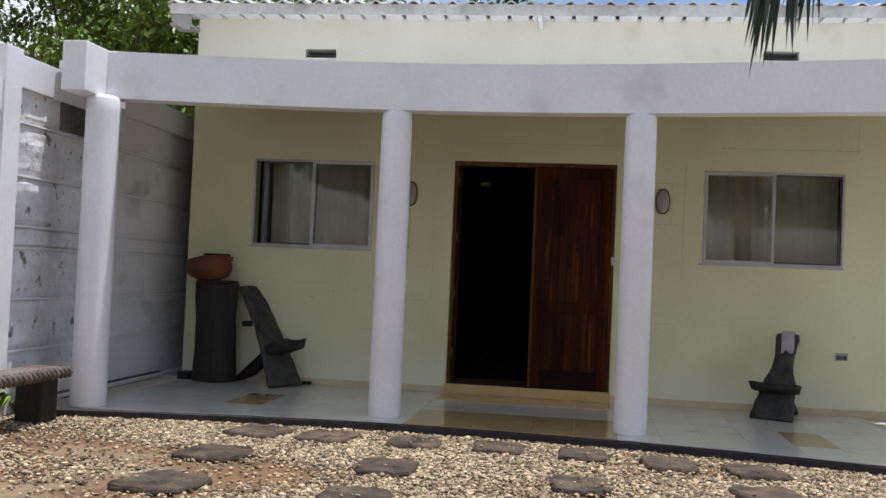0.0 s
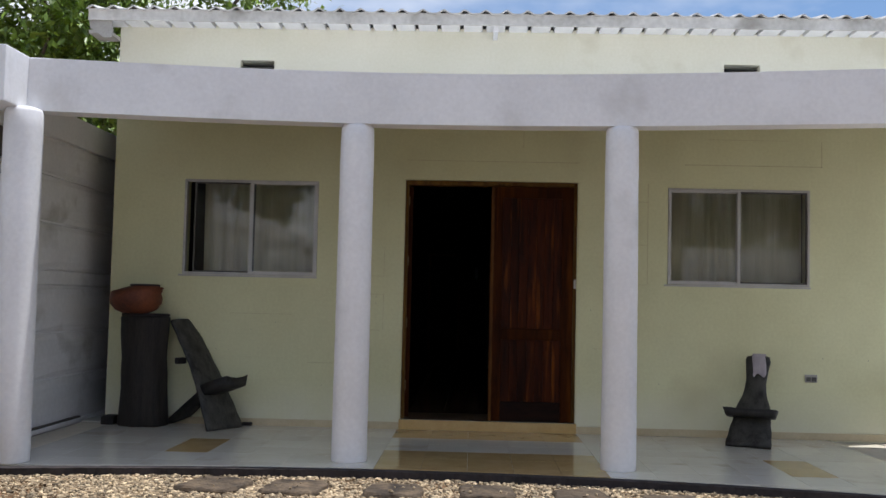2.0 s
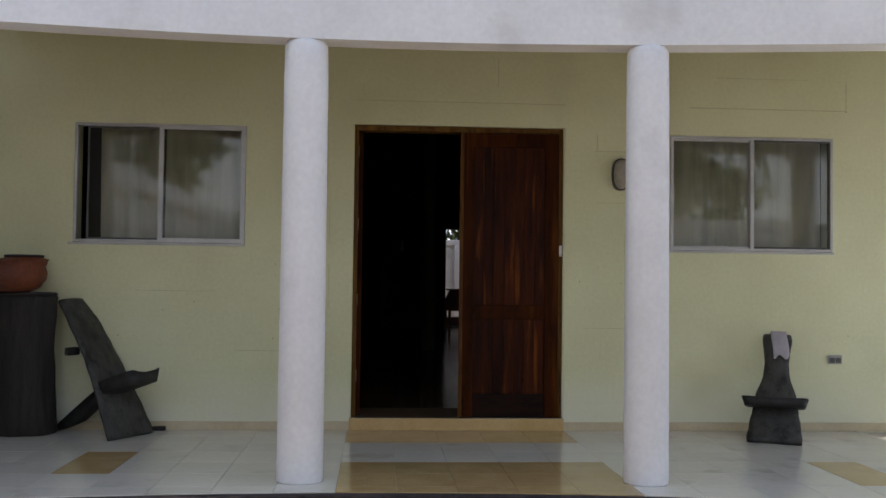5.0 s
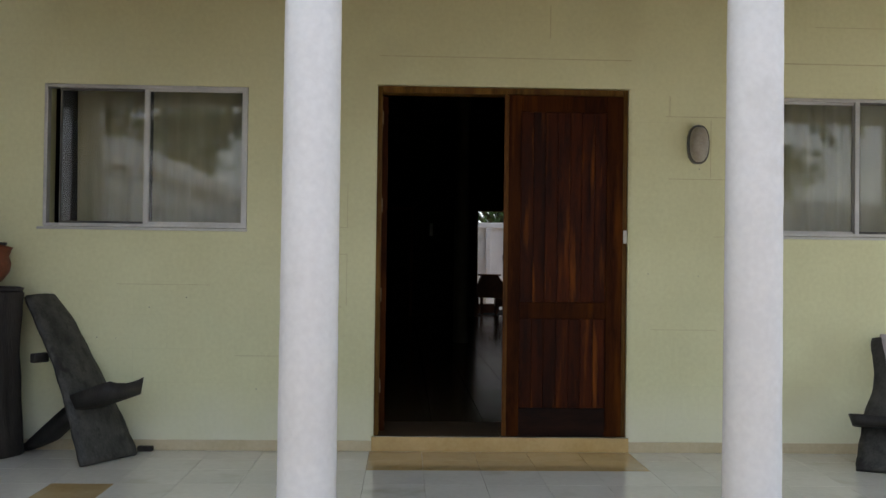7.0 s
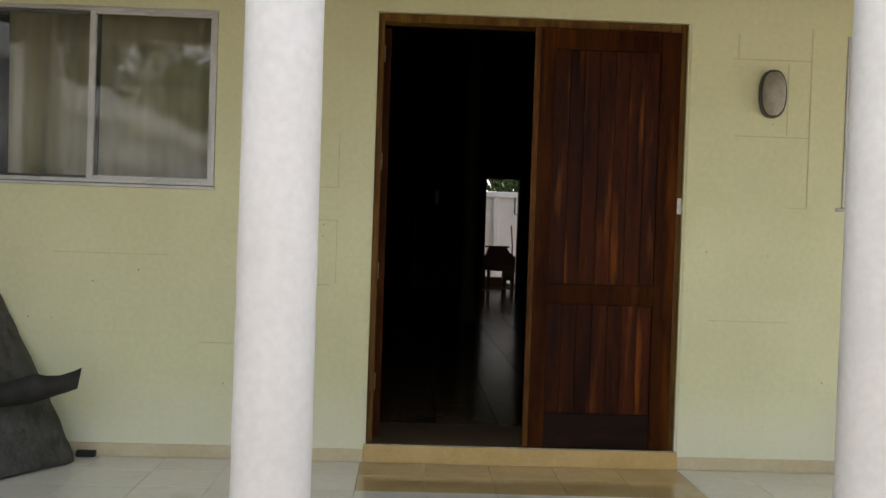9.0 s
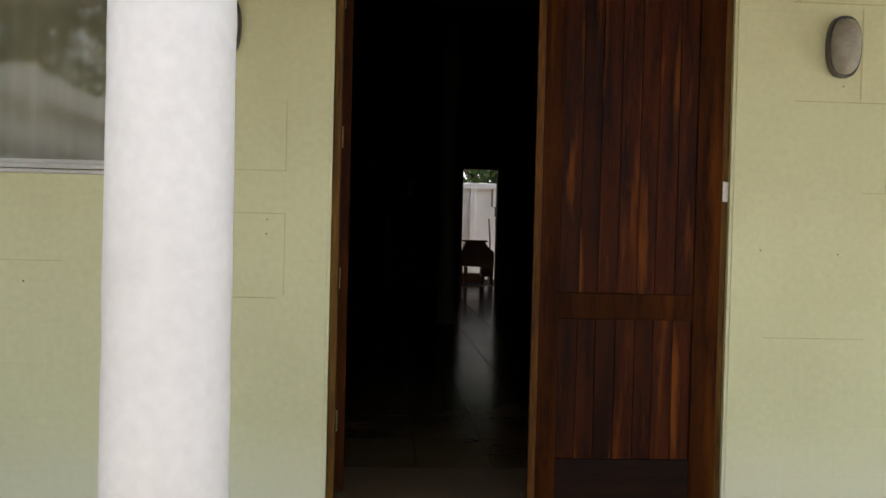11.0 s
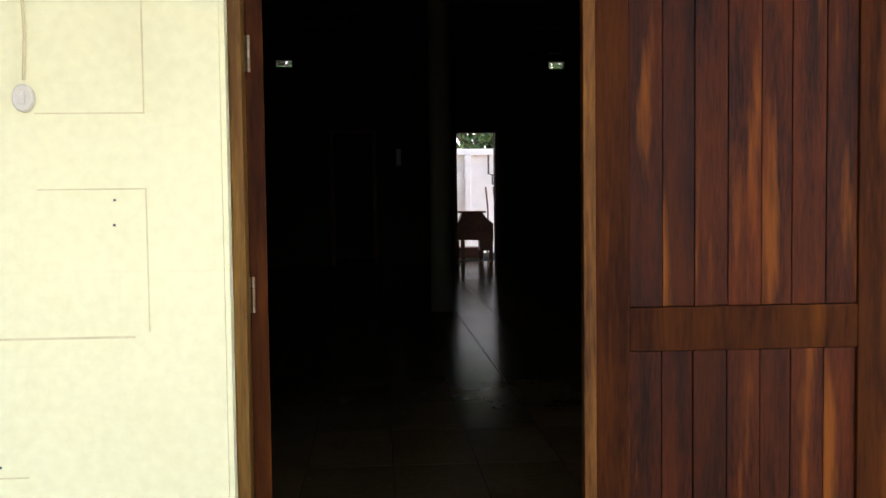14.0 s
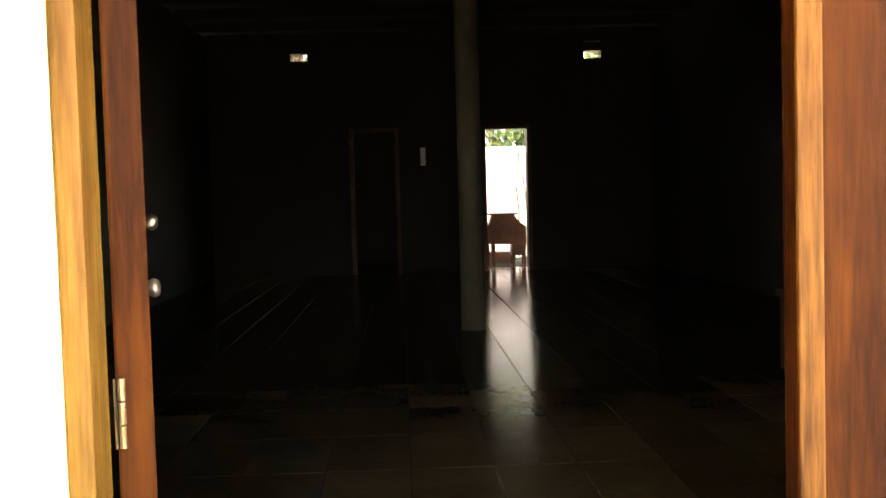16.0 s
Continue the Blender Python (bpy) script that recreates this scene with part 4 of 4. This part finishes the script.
tb = thing("hall_table", "low dark red table in the shadowed hall", "table", at=(2.35, 4.6, 0.085))
part("tabletop", boxes(((-0.5, -0.3, 0.44), (0.5, 0.3, 0.48)), bevel=0.006), TABLEW, tb)
for x, y in ((-0.45, -0.25), (0.45, -0.25), (-0.45, 0.25), (0.45, 0.25)):
    part("leg", boxes(((x - 0.03, y - 0.03, 0), (x + 0.03, y + 0.03, 0.439)), bevel=0.004), TABLEW, tb)
tagged(finish("tray", boxes(((2.05, 4.45, 0.567), (2.35, 4.7, 0.59)), bevel=0.006), WHITE), "pale tray lying on the low hall table", "tray")

yt = thing("yard_table", "dark brown wooden desk standing behind the back door", "desk", at=(1.20, 14.55, 0.085))
part("tabletop", boxes(((-0.25, -0.2, 0.80), (0.2, 0.2, 0.83)), bevel=0.005), TABLEW, yt)
part("desk_body", prism([(-0.19, 0.799), (0.15, 0.799), (0.22, 0.70), (0.33, 0.62), (0.33, 0.33), (-0.3, 0.35), (-0.3, 0.58), (-0.24, 0.68)], 0.3, m=pose(0, -0.15, 0)), TABLEW, yt)
for x in (-0.27, -0.18, 0.12, 0.3):
    part("leg", boxes(((x - 0.022, -0.14, 0), (x + 0.022, -0.1, 0.34)), bevel=0.003), TABLEW, yt)
    part("leg", boxes(((x - 0.022, 0.1, 0), (x + 0.022, 0.14, 0.34)), bevel=0.003), TABLEW, yt)
part("drawer", boxes(((0.1, -0.13, 0.16), (0.32, 0.14, 0.329)), bevel=0.004), TABLEW, yt)
for x in (1.74, 1.89):
    tagged(finish("garden_stake", tube([(x, 17.2, GROUND), (x + 0.02, 17.2, 0.9), (x - 0.02, 17.2, 1.35)], 0.018, 6), BARK), "thin dry stake standing before the white wall", "stake", "stakes in the back yard")
tagged(finish("wall_pipe", tube([(1.86, 17.9, 2.0), (1.86, 17.9, 1.62), (1.94, 17.9, 1.6), (1.94, 17.9, 1.4)], 0.02, 8), DARKPL), "dark pipe on the white yard wall", "pipe")


# ---- trees ----
def tree(place, height, crown_r, leaves, seed, mat, label, size=0.1, low=0.45, squash=0.8, group="trees over the walls"):
    rng = random.Random(seed)
    nr = np.random.RandomState(seed)
    t = thing("tree", label, "tree", group, place)
    trunk_top = height * low
    bm = tube([(0, 0, -0.05), (0.05, 0.02, trunk_top * 0.4), (-0.05, 0.06, trunk_top * 0.8), (0.02, 0, trunk_top * 1.1)], [0.2, 0.16, 0.13, 0.09], 9)
    tips = []
    for k in range(11):
        a = k * 2.4 + rng.uniform(-0.3, 0.3)
        z0 = trunk_top * rng.uniform(0.6, 1.0)
        r = crown_r * rng.uniform(0.5, 0.95)
        tip = (r * math.cos(a), r * math.sin(a), trunk_top + (height - trunk_top) * rng.uniform(0.15, 0.85))
        mid = (tip[0] * 0.45, tip[1] * 0.45, z0 + (tip[2] - z0) * 0.6)
        tube([(0, 0, z0), mid, tip], [0.075, 0.045, 0.015], 6, bm)
        tips.append(tip)
    part("trunk", bm, BARK, t, "", True)
    zc = (trunk_top + height) / 2
    n_cl = 60
    centres = []
    for i in range(n_cl):
        d = nr.normal(size=3)
        d /= np.linalg.norm(d)
        rr = nr.uniform(0.45, 1.0) ** 0.6
        centres.append([d[0] * crown_r * rr, d[1] * crown_r * rr, zc + d[2] * (height - trunk_top) * 0.5 * rr * 1.05])
    centres = np.array(centres)
    pick = nr.randint(0, n_cl, leaves)
    pos = centres[pick] + nr.normal(size=(leaves, 3)) * crown_r * np.array([0.105, 0.105, 0.06])
    ax = nr.normal(size=(leaves, 3)) + np.array([0, 0, -0.5])
    ax /= np.linalg.norm(ax, axis=1)[:, None]
    side = np.cross(ax, nr.normal(size=(leaves, 3)) * 0.5 + np.array([0, 0, 1.0]))
    side /= np.linalg.norm(side, axis=1)[:, None] + 1e-9
    s = (size * nr.uniform(0.6, 1.75, leaves))[:, None]
    up = np.cross(side, ax)
    v = np.stack([pos, pos + ax * s * 0.5 + side * s * 0.27 + up * s * 0.06, pos + ax * s, pos + ax * s * 0.5 - side * s * 0.27 + up * s * 0.06], 1).reshape(-1, 3)
    f = np.arange(leaves * 4).reshape(-1, 4)
    c = raw_mesh("crown", v, f, mat)
    c.parent = t
    return t


BROAD = "broad-leaved tree with a full sunlit green crown over the boundary wall"
SHADE = "dark green tree with a dense uneven crown"
tree((-6.2, 3.2, GROUND), 6.6, 2.5, 46000, 1, LEAF, BROAD, 0.075, 0.3)
tree((-9.6, -1.6, GROUND), 4.9, 1.7, 9000, 2, LEAFD, SHADE, 0.13, 0.35)
tree((-5.6, 6.5, GROUND), 8.0, 3.1, 38000, 3, LEAF, BROAD, 0.085, 0.3)
tree((-2.6, 17.5, GROUND), 8.6, 3.4, 13000, 4, LEAFD, SHADE, 0.2, 0.4)
tree((7.8, 5.0, GROUND), 5.6, 2.6, 12000, 5, LEAFD, SHADE, 0.16, 0.3)
tree((2.4, 21.5, GROUND), 6.5, 3.0, 13000, 6, LEAFD, "green tree behind the white wall of the back yard", 0.16, 0.25, group="trees behind the house")
tree((-8.0, -9.5, GROUND), 6.2, 2.6, 8000, 7, LEAFD, SHADE, 0.18, 0.35)
tree((-7.0, -15.5, GROUND), 6.8, 2.8, 8000, 8, LEAFD, SHADE, 0.2, 0.3)
tree((6.0, -17.5, GROUND), 6.4, 3.0, 7000, 9, LEAFD, SHADE, 0.2, 0.35)

# ---- palm beside the path, with one frond hanging into view ----
palm = thing("palm_tree", "palm with long drooping dark fronds beside the path", "palm tree", at=(2.9, -6.4, GROUND))
bm = lathe([(0.16 - 0.05 * i / 22 + (0.012 if i % 2 else 0), 2.9 * i / 22) for i in range(23)], 14)
part("trunk", bm, BARK, palm, "", True)


def frond(points, spread, n, droop, seed):
    rng = random.Random(seed)
    pts = [Vector(p) for p in points]
    bm = tube(pts, [0.016 - 0.012 * i / (len(pts) - 1) for i in range(len(pts))], 6)
    for i in range(n):
        t = 0.15 + 0.85 * i / n
        k = min(len(pts) - 2, int(t * (len(pts) - 1)))
        q = t * (len(pts) - 1) - k
        p = pts[k].lerp(pts[k + 1], q)
        d = (pts[k + 1] - pts[k]).normalized()
        for sgn in (-1, 1):
            side = d.cross(Vector((0, 0, 1)))
            if side.length < 0.1:
                side = Vector((0, 1, 0))
            side = side.normalized() * sgn
            L = spread * rng.uniform(0.75, 1.1) * (1 - 0.45 * abs(t - 0.5))
            way = (side * 0.45 + d * 0.55 + Vector((rng.uniform(-.32, .32), rng.uniform(-.25, .25), -droop))).normalized()
            wv = way.cross(Vector((rng.uniform(-1, 1), 1, rng.uniform(-.4, .4)))).normalized() * 0.019
            a, b = p + way * L * 0.45, p + way * L + Vector((0, 0, -0.12 * L))
            vs = [bm.verts.new(x) for x in (p - wv * 0.5, p + wv * 0.5, a + wv, b, a - wv)]
            bm.faces.new(vs)
    return bm


part("frond", frond([(0, 0, 2.85), (-0.5, 0.05, 3.08), (-1.05, 0.05, 3.04), (-1.46, 0.03, 2.81), (-1.76, 0.0, 2.55), (-1.92, 0.0, 2.32)], 0.62, 105, 1.7, 1), PALM, palm)
for k in range(9):
    a = radians(-140 + k * 33)
    c, s = math.cos(a), math.sin(a)
    part("frond", frond([(0, 0, 2.85), (0.5 * c, 0.5 * s, 3.3), (1.1 * c, 1.1 * s, 3.45), (1.7 * c, 1.7 * s, 3.3), (2.1 * c, 2.1 * s, 2.95)], 0.42, 26, 0.8, k + 2), PALM, palm)

# ---- gravel and stepping stones ----
STONES = ((-1.72, -2.53, 0.42, 0.44, -12), (-1.22, -2.56, 0.40, 0.42, -5), (-0.61, -2.58, 0.38, 0.40, 0), (-0.04, -2.54, 0.37, 0.40, 2), (0.53, -2.59, 0.36, 0.40, 5), (1.07, -2.72, 0.37, 0.42, 8),
        (1.60, -2.81, 0.38, 0.42, 10), (-1.71, -3.40, 0.42, 0.46, -10), (-0.63, -3.45, 0.38, 0.44, 0), (0.51, -3.58, 0.36, 0.42, 3), (1.55, -3.53, 0.40, 0.42, 8), (-1.66, -4.28, 0.44, 0.48, -12), (-0.62, -4.31, 0.40, 0.44, 4))
nr = np.random.RandomState(11)
N = 112000
px = nr.uniform(-3.85, 3.4, N)
py = nr.uniform(-5.4, -1.9, N)
keep = py < -2.10 - 0.045 * (px + 0.7) ** 2 - 0.04
patch = np.array([noise.noise(Vector((a * 0.9, b * 0.9, 3.1))) for a, b in zip(px, py)])
keep &= nr.uniform(0, 1, N) < np.clip(0.95 - 0.75 * np.clip((-px - 0.4) / 2.2, 0, 1) * np.clip((-py - 2.7) / 0.8, 0, 1) + patch * 1.1 - 0.1, 0.10, 1)
on_stone = np.zeros(N, bool)
for sx_, sy_, sw_, sd_, _ in STONES:
    on_stone |= (np.abs(px - sx_) < sw_ / 2.5) & (np.abs(py - sy_ + 0.04) < sd_ / 2.5)
    keep &= (np.abs(px - sx_) > sw_ / 2.25 - 0.012) | (np.abs(py - sy_ + 0.04) > sd_ / 2.25 - 0.012) | (nr.uniform(0, 1, N) < 0.012)
px, py = px[keep], py[keep]
N = len(px)
phi = (1 + 5 ** 0.5) / 2
ico = np.array([(-1, phi, 0), (1, phi, 0), (-1, -phi, 0), (1, -phi, 0), (0, -1, phi), (0, 1, phi), (0, -1, -phi), (0, 1, -phi), (phi, 0, -1), (phi, 0, 1), (-phi, 0, -1), (-phi, 0, 1)]) / 1.9
tri = np.array([(0, 11, 5), (0, 5, 1), (0, 1, 7), (0, 7, 10), (0, 10, 11), (1, 5, 9), (5, 11, 4), (11, 10, 2), (10, 7, 6), (7, 1, 8), (3, 9, 4), (3, 4, 2), (3, 2, 6), (3, 6, 8), (3, 8, 9), (4, 9, 5), (2, 4, 11), (6, 2, 10), (8, 6, 7), (9, 8, 1)])
sx = nr.uniform(0.0045, 0.014, (N, 1, 1)) * nr.choice([1.0, 1.0, 1.0, 1.5], (N, 1, 1))
shape = np.concatenate([nr.uniform(0.8, 1.5, (N, 1, 1)), nr.uniform(0.6, 1.0, (N, 1, 1)), nr.uniform(0.4, 0.75, (N, 1, 1))], 2)
v = ico[None] * (1 + nr.uniform(-0.18, 0.18, (N, 12, 1))) * sx * shape
ang = nr.uniform(0, math.tau, N)[:, None]
x = v[:, :, 0] * np.cos(ang) - v[:, :, 1] * np.sin(ang) + px[:, None]
y = v[:, :, 0] * np.sin(ang) + v[:, :, 1] * np.cos(ang) + py[:, None]
z = v[:, :, 2] + GROUND + 0.006 + nr.uniform(0, 0.012, (N, 1)) + on_stone[keep][:, None] * 0.04
verts = np.stack([x, y, z], 2).reshape(-1, 3)
faces = (tri[None] + 12 * np.arange(N)[:, None, None]).reshape(-1, 3)
tagged(raw_mesh("gravel", verts, faces, PEBBLE), "tan, cream and white pebbles spread over the yard", "gravel", kind="stuff")


def stepping_stone(x, y, w, d, turn, seed):
    rng = random.Random(seed)
    n = 28
    bm = bmesh.new()
    rings = []
    wob = [1 + rng.uniform(-0.05, 0.05) for _ in range(n)]
    for s, zz in ((1.0, -0.05), (1.04, 0.02), (1.01, 0.034), (0.95, 0.042), (0.5, 0.043)):
        ring = []
        for i in range(n):
            a = math.tau * i / n
            c, sn = math.cos(a), math.sin(a)
            r = (abs(c) ** 7 + abs(sn) ** 7) ** (-1 / 7)
            ring.append(bm.verts.new((r * c * w / 2.25 * s * wob[i], r * sn * d / 2.25 * s * wob[i], zz + rng.uniform(-0.005, 0.005))))
        rings.append(ring)
    for a, b in zip(rings, rings[1:]):
        for i in range(n):
            bm.faces.new((a[i], a[(i + 1) % n], b[(i + 1) % n], b[i]))
    bm.faces.new(rings[-1])
    ob = finish("stepping_stone", bm, STONE)
    ob.matrix_world = pose(x, y - 0.04, GROUND, 0, 0, turn)
    return tagged(ob, "worn square brown stepping stone set in the gravel", "stepping stone", "stepping stones in the gravel")


for i, (x, y, w, d, turn) in enumerate(STONES):
    stepping_stone(x, y, w, d, turn, i)

# ---- floor tiles, last ----
porch = tagged(new("porch_tiles"), "polished grey and tan porch tiles", kind="structure")
inner = tagged(new("inner_tiles"), "polished brown hall tiles, darkened in colour for the dim hall", kind="structure")
tile_cache = {}


def clipped_tile(outline, z, mat, parent, thick=0.012):
    xy = [(round(a, 4), round(b, 4)) for a, b in outline]
    cx, cy = sum(a for a, _ in xy) / len(xy), sum(b for _, b in xy) / len(xy)
    key = (tuple((round(a - cx, 4), round(b - cy, 4)) for a, b in xy), mat.name)
    if key not in tile_cache:
        bm = bmesh.new()
        top = [bm.verts.new((a, b, 0)) for a, b in key[0]]
        rim = [bm.verts.new((a * 1.003, b * 1.003, -0.0006)) for a, b in key[0]]
        low = [bm.verts.new((a * 1.003, b * 1.003, -thick)) for a, b in key[0]]
        bm.faces.new(top)
        for p, q in ((top, rim), (rim, low)):
            for i in range(len(p)):
                j = (i + 1) % len(p)
                bm.faces.new((p[i], q[i], q[j], p[j]))
        bmesh.ops.recalc_face_normals(bm, faces=bm.faces)
        me = bpy.data.meshes.new("tile")
        bm.to_mesh(me)
        bm.free()
        me.materials.append(mat)
        tile_cache[key] = me
    ob = new("tile", tile_cache[key])
    ob.location = (cx, cy, z)
    ob.parent = parent


P, G = 0.312, 0.0013
ROWS = [-0.014, -0.275, -0.55, -0.90, -1.25, -1.60, -1.95, -2.30, -2.65]
for i in range(-10, 10):
    for j, (y1, y0) in enumerate(zip(ROWS, ROWS[1:])):
        x0, x1 = -0.79 + (i + 2) * P + G, -0.79 + (i + 3) * P - G
        y1, y0 = y1 - G, y0 + G
        x0, x1 = max(x0, FX0), min(x1, FX1)
        if x1 - x0 < 0.03:
            continue
        ea, eb = edge_y(x0) + 0.02, edge_y(x1) + 0.02
        if y1 <= max(ea, eb) + 0.02:
            continue
        ya, yb = max(y0, ea), max(y0, eb)
        tan = -2 <= i <= 2 and (j >= 4 or j <= 1)
        tan = tan or (i == -7 and j in (3, 4)) or (i == 7 and j in (4, 5))
        clipped_tile([(x0, ya), (x1, yb), (x1, y1), (x0, y1)], 0.0, TAN if tan else TILE, porch)
for j in range(8):
    clipped_tile([(-3.595, 0.01 + j * P), (-3.385, 0.01 + j * P), (-3.385, 0.01 + (j + 1) * P - 0.006), (-3.595, 0.01 + (j + 1) * P - 0.006)], 0.0, TILE, porch)
P, Q, G = 0.34, 0.59, 0.003
far = bmesh.new()
for i in range(-11, 11):
    for j in range(0, 24):
        x0, x1, y0, y1 = i * P - 0.06 + G, (i + 1) * P - 0.06 - G, (j * Q - 0.02 if j else 0.013) + G, (j + 1) * Q - 0.02 - G
        x0, x1 = max(x0, -3.15), min(x1, 3.33)
        if j == 0:
            if i not in (0, 1):
                continue
            x0, x1 = (-0.765, -0.003) if i == 0 else (0.0, 0.765)
        if x1 - x0 < 0.02:
            continue
        if j < 8:
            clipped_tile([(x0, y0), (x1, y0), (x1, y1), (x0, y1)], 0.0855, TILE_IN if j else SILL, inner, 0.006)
        else:
            top = [far.verts.new(p) for p in ((x0, y0, 0.0855), (x1, y0, 0.0855), (x1, y1, 0.0855), (x0, y1, 0.0855))]
            low = [far.verts.new(v.co - Vector((0, 0, 0.006))) for v in top]
            far.faces.new(top)
            for k in range(4):
                far.faces.new((top[k], low[k], low[(k + 1) % 4], top[(k + 1) % 4]))
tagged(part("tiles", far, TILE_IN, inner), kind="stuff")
